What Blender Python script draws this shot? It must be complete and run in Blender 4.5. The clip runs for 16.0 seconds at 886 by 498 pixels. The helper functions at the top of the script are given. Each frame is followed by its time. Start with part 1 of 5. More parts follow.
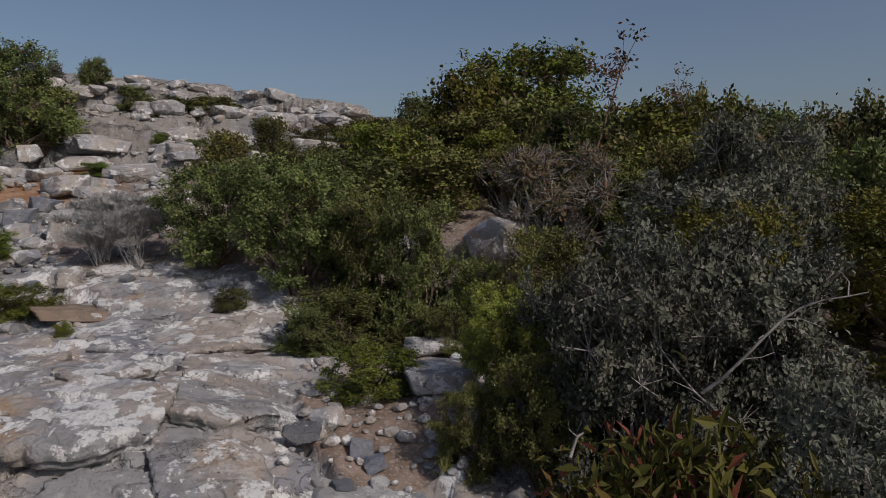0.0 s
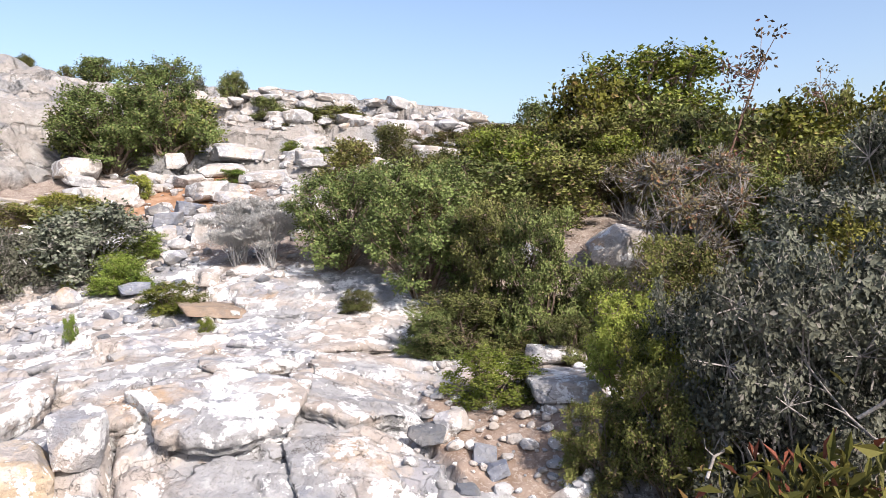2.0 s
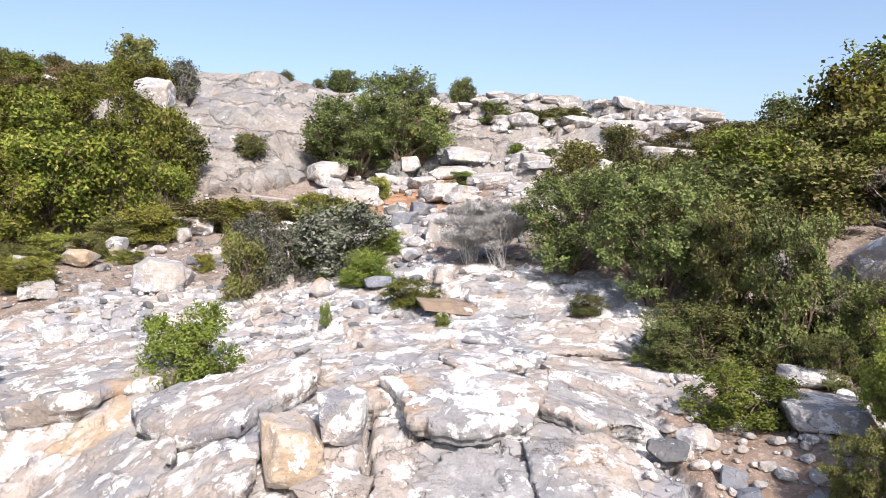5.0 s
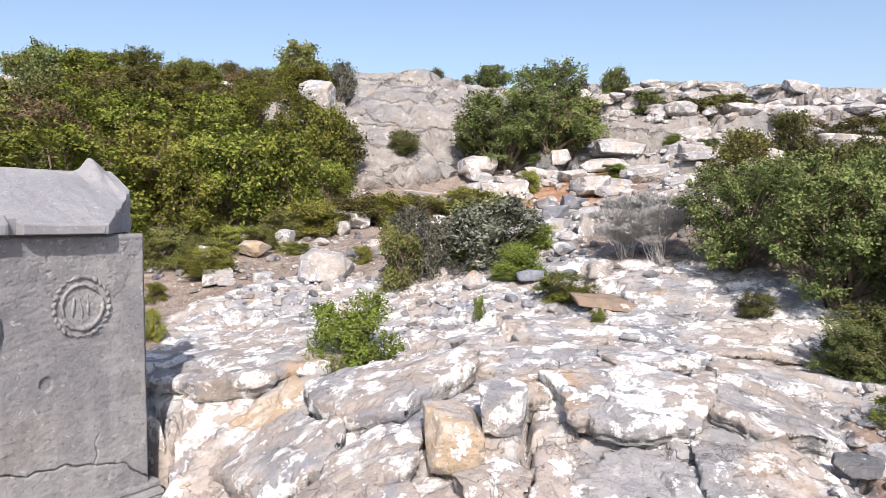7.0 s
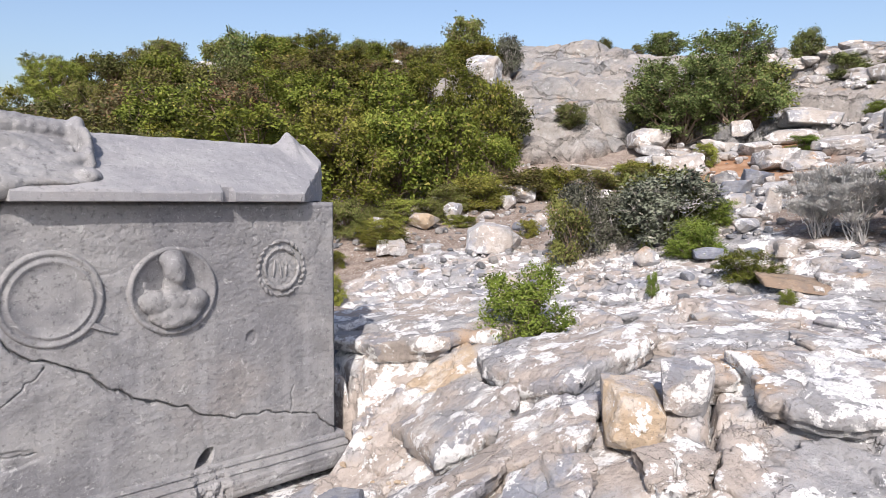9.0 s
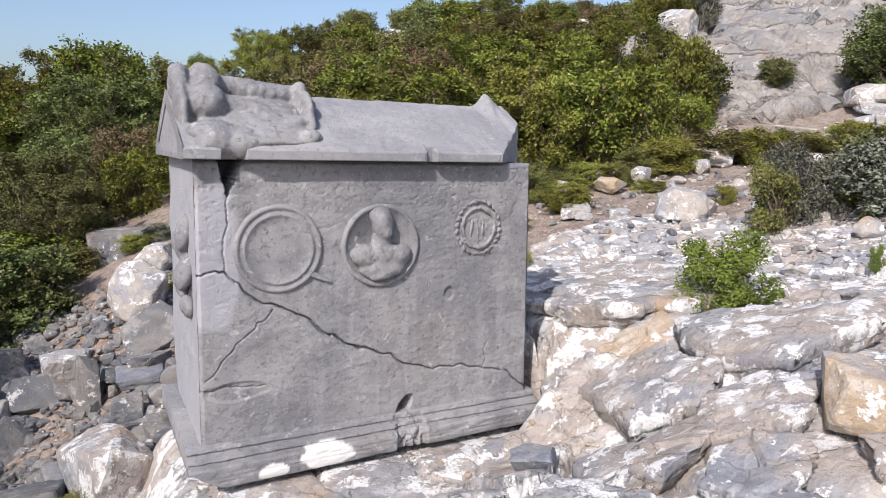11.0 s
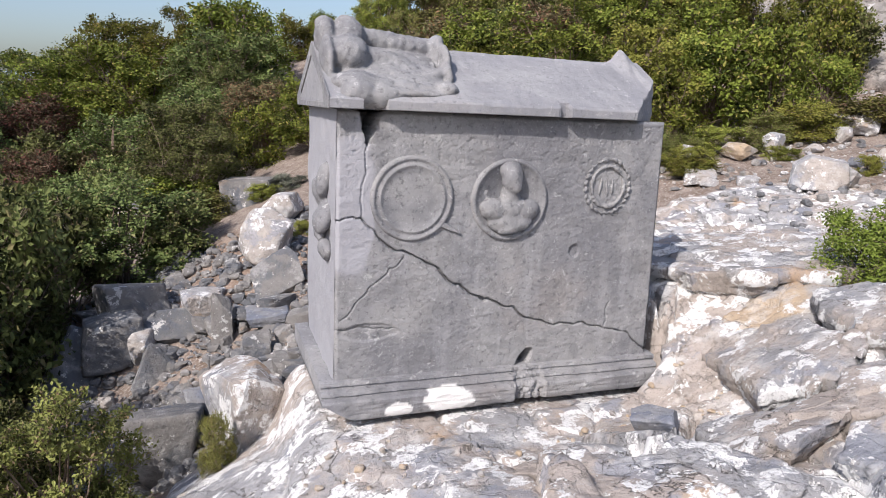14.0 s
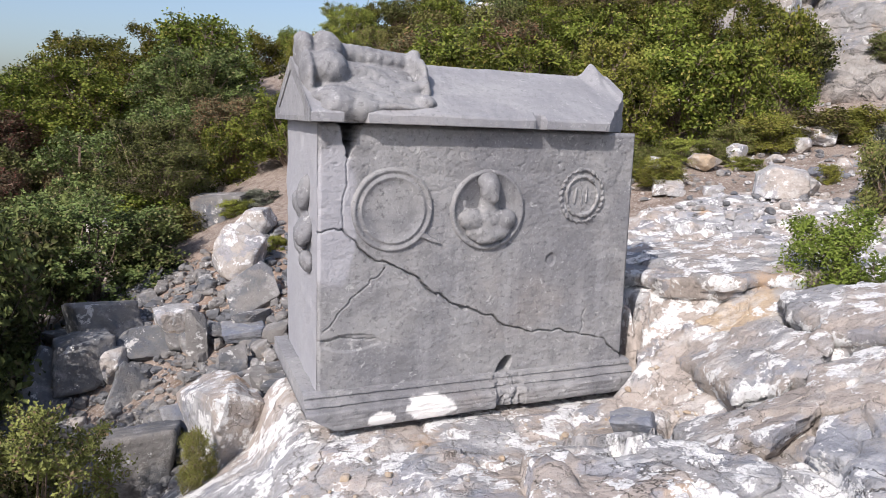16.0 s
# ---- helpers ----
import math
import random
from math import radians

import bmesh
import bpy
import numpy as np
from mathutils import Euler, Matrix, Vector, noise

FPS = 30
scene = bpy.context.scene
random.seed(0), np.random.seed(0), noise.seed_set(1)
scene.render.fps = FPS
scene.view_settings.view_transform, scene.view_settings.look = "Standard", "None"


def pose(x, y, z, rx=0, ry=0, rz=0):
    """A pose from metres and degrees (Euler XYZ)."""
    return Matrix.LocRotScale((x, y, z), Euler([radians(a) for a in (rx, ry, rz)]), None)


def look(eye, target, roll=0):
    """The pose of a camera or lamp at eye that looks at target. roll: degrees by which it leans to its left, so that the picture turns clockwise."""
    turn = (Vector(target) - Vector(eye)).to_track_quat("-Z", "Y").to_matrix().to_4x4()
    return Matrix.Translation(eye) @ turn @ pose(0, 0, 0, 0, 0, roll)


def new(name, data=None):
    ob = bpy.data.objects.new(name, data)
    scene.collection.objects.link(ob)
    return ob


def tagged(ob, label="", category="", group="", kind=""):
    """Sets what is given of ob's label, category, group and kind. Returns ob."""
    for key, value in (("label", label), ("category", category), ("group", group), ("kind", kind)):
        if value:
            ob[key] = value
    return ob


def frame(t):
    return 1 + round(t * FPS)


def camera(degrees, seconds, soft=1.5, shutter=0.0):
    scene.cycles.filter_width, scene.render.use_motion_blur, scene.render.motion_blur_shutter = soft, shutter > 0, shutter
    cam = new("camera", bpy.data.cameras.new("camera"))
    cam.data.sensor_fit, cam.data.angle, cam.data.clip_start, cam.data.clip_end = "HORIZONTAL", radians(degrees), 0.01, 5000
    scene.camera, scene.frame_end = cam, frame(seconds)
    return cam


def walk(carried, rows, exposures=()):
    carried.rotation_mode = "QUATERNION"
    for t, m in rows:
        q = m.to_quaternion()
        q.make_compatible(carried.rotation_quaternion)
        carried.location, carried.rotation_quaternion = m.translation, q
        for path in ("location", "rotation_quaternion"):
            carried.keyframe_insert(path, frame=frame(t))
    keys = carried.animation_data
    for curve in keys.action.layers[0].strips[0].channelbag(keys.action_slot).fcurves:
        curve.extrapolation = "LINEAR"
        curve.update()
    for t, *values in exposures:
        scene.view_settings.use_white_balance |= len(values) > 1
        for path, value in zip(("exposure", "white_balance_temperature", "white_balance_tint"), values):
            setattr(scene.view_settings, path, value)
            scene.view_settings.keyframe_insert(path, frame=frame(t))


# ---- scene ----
cam = camera(65.61, 16.0, soft=0.85)
PATH = [
    (0.0, 0.128, -0.302, 1.609, 85.52, 0.49, -94.95),
    (0.5, 0.129, -0.290, 1.609, 85.46, 0.22, -93.17),
    (1.0, 0.128, -0.272, 1.610, 85.71, 0.36, -90.63),
    (1.5, 0.127, -0.259, 1.613, 86.07, 0.60, -88.05),
    (2.0, 0.125, -0.242, 1.616, 86.01, 0.28, -85.46),
    (2.5, 0.120, -0.222, 1.620, 85.99, 0.16, -82.82),
    (3.0, 0.117, -0.199, 1.623, 86.21, -0.17, -79.77),
    (3.5, 0.108, -0.178, 1.625, 86.35, -0.24, -76.63),
    (4.0, 0.099, -0.151, 1.625, 86.37, -0.34, -73.49),
    (6.5, 0.064, -0.069, 1.619, 85.65, -0.24, -58.81),
    (7.0, 0.051, -0.046, 1.617, 85.59, -0.17, -55.63),
    (7.5, 0.032, -0.026, 1.615, 85.37, -0.39, -52.72),
    (8.0, 0.016, -0.010, 1.607, 84.76, -0.38, -49.42),
    (8.5, 0.000, 0.000, 1.600, 84.16, -0.23, -46.38),
    (9.0, -0.021, 0.018, 1.589, 83.57, -0.15, -42.44),
    (9.5, -0.047, 0.030, 1.581, 82.76, -0.64, -38.93),
    (10.0, -0.075, 0.048, 1.573, 82.15, -0.11, -35.14),
    (12.5, -0.208, 0.103, 1.551, 79.21, -0.76, -21.61),
    (13.0, -0.231, 0.100, 1.540, 78.50, -0.92, -21.19),
    (13.5, -0.251, 0.090, 1.537, 78.05, -0.82, -20.34),
    (14.0, -0.274, 0.082, 1.530, 77.49, -0.99, -19.12),
    (14.5, -0.298, 0.074, 1.525, 77.19, -1.18, -19.00),
    (15.0, -0.320, 0.064, 1.519, 77.38, -0.71, -20.05),
    (15.5, -0.333, 0.053, 1.517, 78.08, -0.92, -20.78),
    (16.0, -0.347, 0.039, 1.518, 78.75, -0.63, -21.75),
]
walk(cam, [(t, pose(x, y, z, rx, ry, rz)) for t, x, y, z, rx, ry, rz in PATH],
     exposures=[(0.0, -1.20, 6500, 15), (0.5, 0.15, 6500, 15), (1.0, 0.62, 6500, 15), (4.0, 0.58, 6500, 15), (8.0, 0.31, 6450, 15), (12.0, 0.15, 6250, 15), (16.0, 0.15, 6250, 15)])

# ---- light ----
SUN = Vector((-0.88, -0.75, 1.02)).normalized()
world = bpy.data.worlds.new("sky")
scene.world = world
world.use_nodes = True
sky = world.node_tree.nodes.new("ShaderNodeTexSky")
sky.sky_type, sky.sun_disc = "NISHITA", False
sky.sun_elevation = math.asin(SUN.z)
sky.sun_rotation = math.atan2(SUN.x, SUN.y)
sky.dust_density, sky.air_density, sky.ozone_density = 2.6, 1.0, 1.8
back = world.node_tree.nodes["Background"]
back.inputs["Strength"].default_value = 0.15
world.node_tree.links.new(sky.outputs[0], back.inputs["Color"])
lamp = bpy.data.lights.new("sun", "SUN")
lamp.energy, lamp.angle, lamp.color = 4.4, radians(0.6), (1.0, 0.94, 0.85)
new("sun", lamp).matrix_world = look(SUN * 50, (0, 0, 0))


# ---- materials ----
def shader(name, rough=0.85):
    m = bpy.data.materials.new(name)
    m.use_nodes = True
    b = m.node_tree.nodes["Principled BSDF"]
    b.inputs["Roughness"].default_value = rough
    b.inputs["Specular IOR Level"].default_value = 0.25
    return m, m.node_tree, b


def node(nt, kind, **inputs):
    n = nt.nodes.new(kind)
    for k, v in inputs.items():
        n.inputs[k.replace("_", " ")].default_value = v
    return n


def tex(nt, scale, detail=4.0, rough=0.55, distort=0.0, offset=0.0, vec=None):
    n = node(nt, "ShaderNodeTexNoise", Scale=scale, Detail=detail, Roughness=rough, Distortion=distort)
    if vec is None:
        vec = nt.nodes.new("ShaderNodeNewGeometry").outputs["Position"]
    add = nt.nodes.new("ShaderNodeVectorMath")
    add.inputs[1].default_value = (offset, offset * 1.7, offset * 0.6)
    nt.links.new(vec, add.inputs[0])
    nt.links.new(add.outputs[0], n.inputs["Vector"])
    return n.outputs["Fac"]


def ramp(nt, fac, lo, hi, a=0.0, b=1.0):
    n = nt.nodes.new("ShaderNodeMapRange")
    n.interpolation_type = "SMOOTHSTEP"
    for i, v in enumerate((lo, hi, a, b)):
        n.inputs[i + 1].default_value = v
    nt.links.new(fac, n.inputs[0])
    return n.outputs[0]


def blend(nt, fac, a, b, mode="MIX"):
    n = nt.nodes.new("ShaderNodeMix")
    n.data_type, n.blend_type = "RGBA", mode
    if isinstance(fac, float):
        n.inputs[0].default_value = fac
    else:
        nt.links.new(fac, n.inputs[0])
    for s, v in ((6, a), (7, b)):
        if isinstance(v, tuple):
            n.inputs[s].default_value = (*v, 1)
        else:
            nt.links.new(v, n.inputs[s])
    return n.outputs[2]


def times(nt, a, b):
    n = nt.nodes.new("ShaderNodeMath")
    n.operation = "MULTIPLY"
    for i, v in enumerate((a, b)):
        if isinstance(v, float):
            n.inputs[i].default_value = v
        else:
            nt.links.new(v, n.inputs[i])
    return n.outputs[0]


def attr(nt, name):
    n = nt.nodes.new("ShaderNodeAttribute")
    n.attribute_name = name
    return n.outputs["Fac"]


def bumps(nt, bsdf, *pairs):
    last = None
    for height, strength, dist in pairs:
        n = node(nt, "ShaderNodeBump", Strength=strength, Distance=dist)
        nt.links.new(height, n.inputs["Height"])
        if last:
            nt.links.new(last, n.inputs["Normal"])
        last = n.outputs[0]
    nt.links.new(last, bsdf.inputs["Normal"])


def limestone_colour(nt, grey, warm, lichen, amount, scale=5.0, cracks=0.0, size=3.2):
    """Weathered limestone: broad grey, bluish and warm patches, crisp crusts of white lichen, a few dark specks."""
    c = blend(nt, ramp(nt, tex(nt, 0.32 * scale, 7, 0.62, 0.1), 0.43, 0.55), grey, warm)
    c = blend(nt, ramp(nt, tex(nt, 0.42 * scale, 7, 0.64, 0.1, 31), 0.56, 0.61, 0, 0.6), c, tuple(k * g for k, g in zip((0.76, 0.82, 0.95), grey)))
    c = blend(nt, ramp(nt, tex(nt, 0.25 * scale, 6, 0.65, 0.1, 11), 0.60, 0.70, 0, 0.7), c, (0.43, 0.28, 0.155))
    c = blend(nt, ramp(nt, tex(nt, 11, 7, 0.70, 0, 3), 0.34, 0.54), blend(nt, 0.32, c, (0.12, 0.11, 0.10)), c)
    veil = ramp(nt, tex(nt, 0.8 * scale, 8, 0.68, 0.1, 41), 0.50, 0.66, 0, 0.40)
    c = blend(nt, veil, c, lichen)
    crust = ramp(nt, tex(nt, 0.95 * scale, 10, 0.70, 0.15, 7), 0.600 - amount, 0.622 - amount)
    crust = times(nt, crust, ramp(nt, tex(nt, 30, 5, 0.7, 0, 13), 0.36, 0.46, 0.2, 1.0))
    spots = ramp(nt, tex(nt, 3.4 * scale, 5, 0.65, 0.1, 53), 0.650, 0.672)
    c = blend(nt, crust, c, lichen)
    c = blend(nt, spots, c, lichen)
    c = blend(nt, ramp(nt, tex(nt, 24, 6, 0.75, 0, 23), 0.57, 0.67, 0, 0.5), c, (0.17, 0.15, 0.135))
    c = blend(nt, ramp(nt, tex(nt, 70, 3, 0.7, 0, 9), 0.59, 0.71, 0, 0.6), c, (0.11, 0.105, 0.10))
    if not cracks:
        return c
    lines = times(nt, ramp(nt, fissures(nt, size), 0.003, 0.020, 1.0, 0.0), ramp(nt, tex(nt, 0.53 * size, 3, 0.5, 0, 19), 0.52, 0.60, 0.0, cracks))
    return blend(nt, lines, c, (0.07, 0.06, 0.05))


def fissures(nt, scale, warp=0.35):
    """Distance to the nearest of many irregular hair cracks that run mostly along the beds."""
    pos = nt.nodes.new("ShaderNodeNewGeometry").outputs["Position"]
    wavy = node(nt, "ShaderNodeTexNoise", Scale=scale * 1.1, Detail=5.0, Roughness=0.65)
    nt.links.new(pos, wavy.inputs["Vector"])
    off = nt.nodes.new("ShaderNodeVectorMath")
    off.operation = "MULTIPLY_ADD"
    off.inputs[1].default_value = (warp, warp, warp)
    nt.links.new(wavy.outputs["Color"], off.inputs[0])
    nt.links.new(pos, off.inputs[2])
    squash = nt.nodes.new("ShaderNodeVectorMath")
    squash.operation = "MULTIPLY"
    squash.inputs[1].default_value = (1.2, 0.75, 2.4)
    nt.links.new(off.outputs[0], squash.inputs[0])
    v = node(nt, "ShaderNodeTexVoronoi", Scale=scale)
    v.feature = "DISTANCE_TO_EDGE"
    nt.links.new(squash.outputs[0], v.inputs["Vector"])
    return v.outputs["Distance"]


def rock_bumps(nt, b, strength, big=3.2, small=11.0, where=None, deep_at=0.25, far=None):
    deep, fine = ramp(nt, fissures(nt, big), 0.0, 0.03), ramp(nt, fissures(nt, small, 0.12), 0.0, 0.10)
    if where:
        deep, fine = times(nt, deep, where), times(nt, fine, where)
    beds = [(times(nt, ramp(nt, fissures(nt, 0.55, 1.1), 0.0, 0.035), far), 0.85, 0.20), (times(nt, tex(nt, 2.2, 8, 0.7), far), 0.7, 0.25)] if far else []
    bumps(nt, b, *beds, (deep, strength * deep_at, 0.030), (fine, strength * 0.40, 0.010),
          (tex(nt, 7, 8, 0.66), strength * 0.75, 0.045), (tex(nt, 45, 6, 0.7), strength * 0.75, 0.012))


def rock_material(name, grey, warm, lichen, amount, scale=5.0, strength=0.8, cracks=0.0, size=3.2):
    m, nt, b = shader(name, 0.9)
    nt.links.new(limestone_colour(nt, grey, warm, lichen, amount, scale, cracks, size), b.inputs["Base Color"])
    rock_bumps(nt, b, strength)
    return m


PALE = (0.70, 0.695, 0.685)
BED = ((0.310, 0.308, 0.314), (0.390, 0.342, 0.305), PALE, 0.076, 5.0)
ROCK = rock_material("weathered_limestone", *BED, 1.05, 0.8, 3.6)
ROCK_PALE = rock_material("pale_limestone", (0.345, 0.34, 0.34), (0.40, 0.36, 0.325), PALE, 0.045, 6)
ROCK_GREY = rock_material("grey_limestone", (0.140, 0.145, 0.155), (0.215, 0.205, 0.195), (0.55, 0.54, 0.52), 0.0, 5, 0.9)
ROCK_BLUE = rock_material("blue_grey_slate", (0.17, 0.185, 0.225), (0.23, 0.235, 0.25), (0.45, 0.45, 0.45), -0.09, 9, 0.6)
ROCK_OCHRE = rock_material("ochre_stained_limestone", (0.36, 0.345, 0.33), (0.43, 0.335, 0.235), PALE, 0.03, 5)
ROCK_BROWN = rock_material("brown_sandstone", (0.25, 0.185, 0.135), (0.31, 0.235, 0.17), (0.45, 0.39, 0.32), -0.05, 8)


def ground_material():
    m, nt, b = shader("limestone_bedrock_and_soil", 0.92)
    stone = limestone_colour(nt, *BED, cracks=0.75)
    far = limestone_colour(nt, (0.29, 0.285, 0.28), (0.35, 0.322, 0.295), (0.52, 0.51, 0.495), 0.0, 2.6, 0.8, 0.55)
    stone = blend(nt, attr(nt, "far"), stone, far)
    soil = blend(nt, ramp(nt, tex(nt, 6, 7, 0.7), 0.35, 0.65), (0.155, 0.115, 0.09), (0.275, 0.225, 0.19))
    soil = blend(nt, ramp(nt, tex(nt, 45, 5, 0.7, 0, 2), 0.52, 0.62), soil, (0.36, 0.32, 0.285))
    soil = blend(nt, attr(nt, "red"), soil, blend(nt, ramp(nt, tex(nt, 3, 6, 0.7), 0.4, 0.6), (0.27, 0.15, 0.085), (0.37, 0.24, 0.16)))
    nt.links.new(blend(nt, attr(nt, "rock"), soil, stone), b.inputs["Base Color"])
    rock_bumps(nt, b, 0.75, where=attr(nt, "rock"), deep_at=0.85, far=times(nt, attr(nt, "far"), attr(nt, "rock")))
    return m


GROUND = ground_material()


def tomb_material():
    m, nt, b = shader("grey_carved_limestone", 0.82)
    c = blend(nt, ramp(nt, tex(nt, 2.2, 6, 0.6, 0.5), 0.35, 0.65), (0.190, 0.190, 0.200), (0.285, 0.282, 0.28))
    c = blend(nt, ramp(nt, tex(nt, 1.1, 4, 0.6, 0.3, 21), 0.55, 0.70, 0, 0.35), c, (0.27, 0.235, 0.21))
    geo = nt.nodes.new("ShaderNodeNewGeometry").outputs["Position"]
    run = node(nt, "ShaderNodeVectorMath")
    run.operation = "MULTIPLY"
    run.inputs[1].default_value = (9.0, 9.0, 0.9)
    nt.links.new(geo, run.inputs[0])
    c = blend(nt, ramp(nt, tex(nt, 1.0, 5, 0.6, 0.2, 4, run.outputs[0]), 0.48, 0.72, 0, 0.45), c, (0.34, 0.34, 0.345))
    c = blend(nt, ramp(nt, tex(nt, 34, 5, 0.7, 0, 1), 0.52, 0.70, 0, 0.75), c, (0.095, 0.095, 0.10))
    c = blend(nt, ramp(nt, tex(nt, 19, 6, 0.7, 0.5, 8), 0.60, 0.66, 0, 0.6), c, (0.46, 0.46, 0.45))
    c = blend(nt, ramp(nt, tex(nt, 110, 4, 0.7, 0, 15), 0.58, 0.68, 0, 0.5), c, (0.45, 0.45, 0.44))
    c = blend(nt, ramp(nt, tex(nt, 6, 6, 0.7, 0.2, 17), 0.35, 0.52, 0.35, 0), c, (0.13, 0.13, 0.135))
    # pale stain on the front; also the sunlit brightness painted on the left side
    c = blend(nt, attr(nt, "pale_and_lit"), c, (0.36, 0.36, 0.385))
    c = blend(nt, attr(nt, "lichen"), c, (0.74, 0.73, 0.71))
    nt.links.new(c, b.inputs["Base Color"])
    bumps(nt, b, (tex(nt, 12, 9, 0.75), 0.5, 0.02), (tex(nt, 80, 5, 0.7), 0.6, 0.005))
    return m


TOMB = tomb_material()


def leaf_material(name, dark, light, odd, share=0.08, through_light=0.09):
    """Leaves that differ one from another, from clump to clump and from plant to plant; dark clumps include painted
    shade.
    """
    m, nt, b = shader(name, 0.60)
    b.inputs["Specular IOR Level"].default_value = 0.13
    rnd = nt.nodes.new("ShaderNodeNewGeometry").outputs["Random Per Island"]
    own = nt.nodes.new("ShaderNodeObjectInfo").outputs["Random"]
    # the near-black ends deepen the crowns' shaded gaps by colour
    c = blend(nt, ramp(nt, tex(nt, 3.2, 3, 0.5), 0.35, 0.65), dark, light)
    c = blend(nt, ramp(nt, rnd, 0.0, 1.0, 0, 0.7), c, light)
    c = blend(nt, ramp(nt, rnd, 1 - share - 0.02, 1 - share), c, odd)
    hue = nt.nodes.new("ShaderNodeHueSaturation")
    nt.links.new(ramp(nt, own, 0, 1, 0.475, 0.520), hue.inputs["Hue"])
    nt.links.new(ramp(nt, own, 0, 1, 0.70, 1.18), hue.inputs["Value"])
    nt.links.new(c, hue.inputs["Color"])
    nt.links.new(hue.outputs[0], b.inputs["Base Color"])
    thin = nt.nodes.new("ShaderNodeBsdfTranslucent")
    nt.links.new(hue.outputs[0], thin.inputs["Color"])
    mix = nt.nodes.new("ShaderNodeMixShader")
    mix.inputs[0].default_value = through_light
    nt.links.new(b.outputs[0], mix.inputs[1])
    nt.links.new(thin.outputs[0], mix.inputs[2])
    nt.links.new(mix.outputs[0], nt.nodes["Material Output"].inputs["Surface"])
    return m


LEAF = {
    "green": leaf_material("leaf_fresh_green", (0.050, 0.080, 0.012), (0.165, 0.210, 0.036), (0.24, 0.27, 0.07)),
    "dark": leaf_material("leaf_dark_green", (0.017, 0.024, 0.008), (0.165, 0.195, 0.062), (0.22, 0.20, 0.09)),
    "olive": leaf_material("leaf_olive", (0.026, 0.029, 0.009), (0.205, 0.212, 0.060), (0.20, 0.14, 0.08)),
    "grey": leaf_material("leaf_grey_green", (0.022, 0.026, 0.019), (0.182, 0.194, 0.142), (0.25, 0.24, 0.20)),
    "yellow": leaf_material("leaf_yellow_green", (0.075, 0.085, 0.014), (0.250, 0.262, 0.052), (0.30, 0.26, 0.07)),
    "rust": leaf_material("leaf_rust_tinged", (0.060, 0.046, 0.026), (0.150, 0.122, 0.064), (0.22, 0.11, 0.07), 0.18),
    "silver": leaf_material("leaf_silver_grey", (0.34, 0.345, 0.34), (0.54, 0.54, 0.525), (0.46, 0.43, 0.39)),
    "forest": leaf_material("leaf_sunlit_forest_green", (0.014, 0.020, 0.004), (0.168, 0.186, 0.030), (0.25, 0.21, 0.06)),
    "broad": leaf_material("leaf_long_pointed_green", (0.05, 0.06, 0.014), (0.17, 0.165, 0.040), (0.22, 0.09, 0.045), 0.12),
}


def bark_material(name, a, b_):
    m, nt, b = shader(name, 0.9)
    nt.links.new(blend(nt, ramp(nt, tex(nt, 18, 5, 0.6), 0.35, 0.65), a, b_), b.inputs["Base Color"])
    bumps(nt, b, (tex(nt, 60, 5, 0.7), 0.6, 0.006))
    return m


BARK = bark_material("brown_bark", (0.10, 0.07, 0.05), (0.20, 0.155, 0.12))
BARK_GREY = bark_material("grey_dry_twig", (0.20, 0.18, 0.165), (0.36, 0.335, 0.31))
BARK_PALE = bark_material("pale_silvery_twig", (0.32, 0.31, 0.30), (0.50, 0.48, 0.46))
BARK_RED = bark_material("reddish_bark", (0.15, 0.08, 0.06), (0.26, 0.17, 0.13))


# ---- helpers for meshes ----
def mesh_of(name, verts, faces, smooth=True, **fields):
    """A mesh from arrays: verts n x 3, faces m x 3 or m x 4, and named float fields on the points."""
    verts, faces = np.asarray(verts, np.float32), np.asarray(faces, np.int32)
    me = bpy.data.meshes.new(name)
    k = faces.shape[1]
    me.vertices.add(len(verts))
    me.vertices.foreach_set("co", verts.ravel())
    me.loops.add(faces.size)
    me.loops.foreach_set("vertex_index", faces.ravel())
    me.polygons.add(len(faces))
    me.polygons.foreach_set("loop_start", np.arange(len(faces), dtype=np.int32) * k)
    me.polygons.foreach_set("use_smooth", np.full(len(faces), smooth))
    for key, values in fields.items():
        me.attributes.new(key, "FLOAT", "POINT").data.foreach_set("value", np.asarray(values, np.float32).ravel())
    me.update(calc_edges=True)
    me.validate()
    return me


def put(name, me, material, parent=None, label=""):
    ob = new(name, me)
    if material and not me.materials:
        me.materials.append(material)
    if parent:
        ob.parent = parent
    return tagged(ob, label)


def part(name, bm, material, parent, label="", smooth=False):
    me = bpy.data.meshes.new(name)
    for f in bm.faces:
        f.smooth = smooth
    bm.to_mesh(me)
    bm.free()
    return put(name, me, material, parent, label)


def joined(pieces):
    """Several (verts, faces) arrays as one."""
    vs, fs, n = [], [], 0
    for v, f in pieces:
        vs.append(v)
        fs.append(np.asarray(f) + n)
        n += len(v)
    return np.concatenate(vs), np.concatenate(fs)


def grid_faces(nu, nv):
    i = np.arange(nu * nv).reshape(nu, nv)
    return np.stack([i[:-1, :-1], i[1:, :-1], i[1:, 1:], i[:-1, 1:]], -1).reshape(-1, 4)


def hashed(i, j, s):
    n = (i.astype(np.int64) * 374761393 + j.astype(np.int64) * 668265263 + s * 974711) & 0xFFFFFFFF
    n = ((n ^ (n >> 13)) * 1274126177) & 0xFFFFFFFF
    n = ((n ^ (n >> 15)) * 2246822519) & 0xFFFFFFFF
    return ((n ^ (n >> 16)) & 0xFFFFF) / float(0xFFFFF)


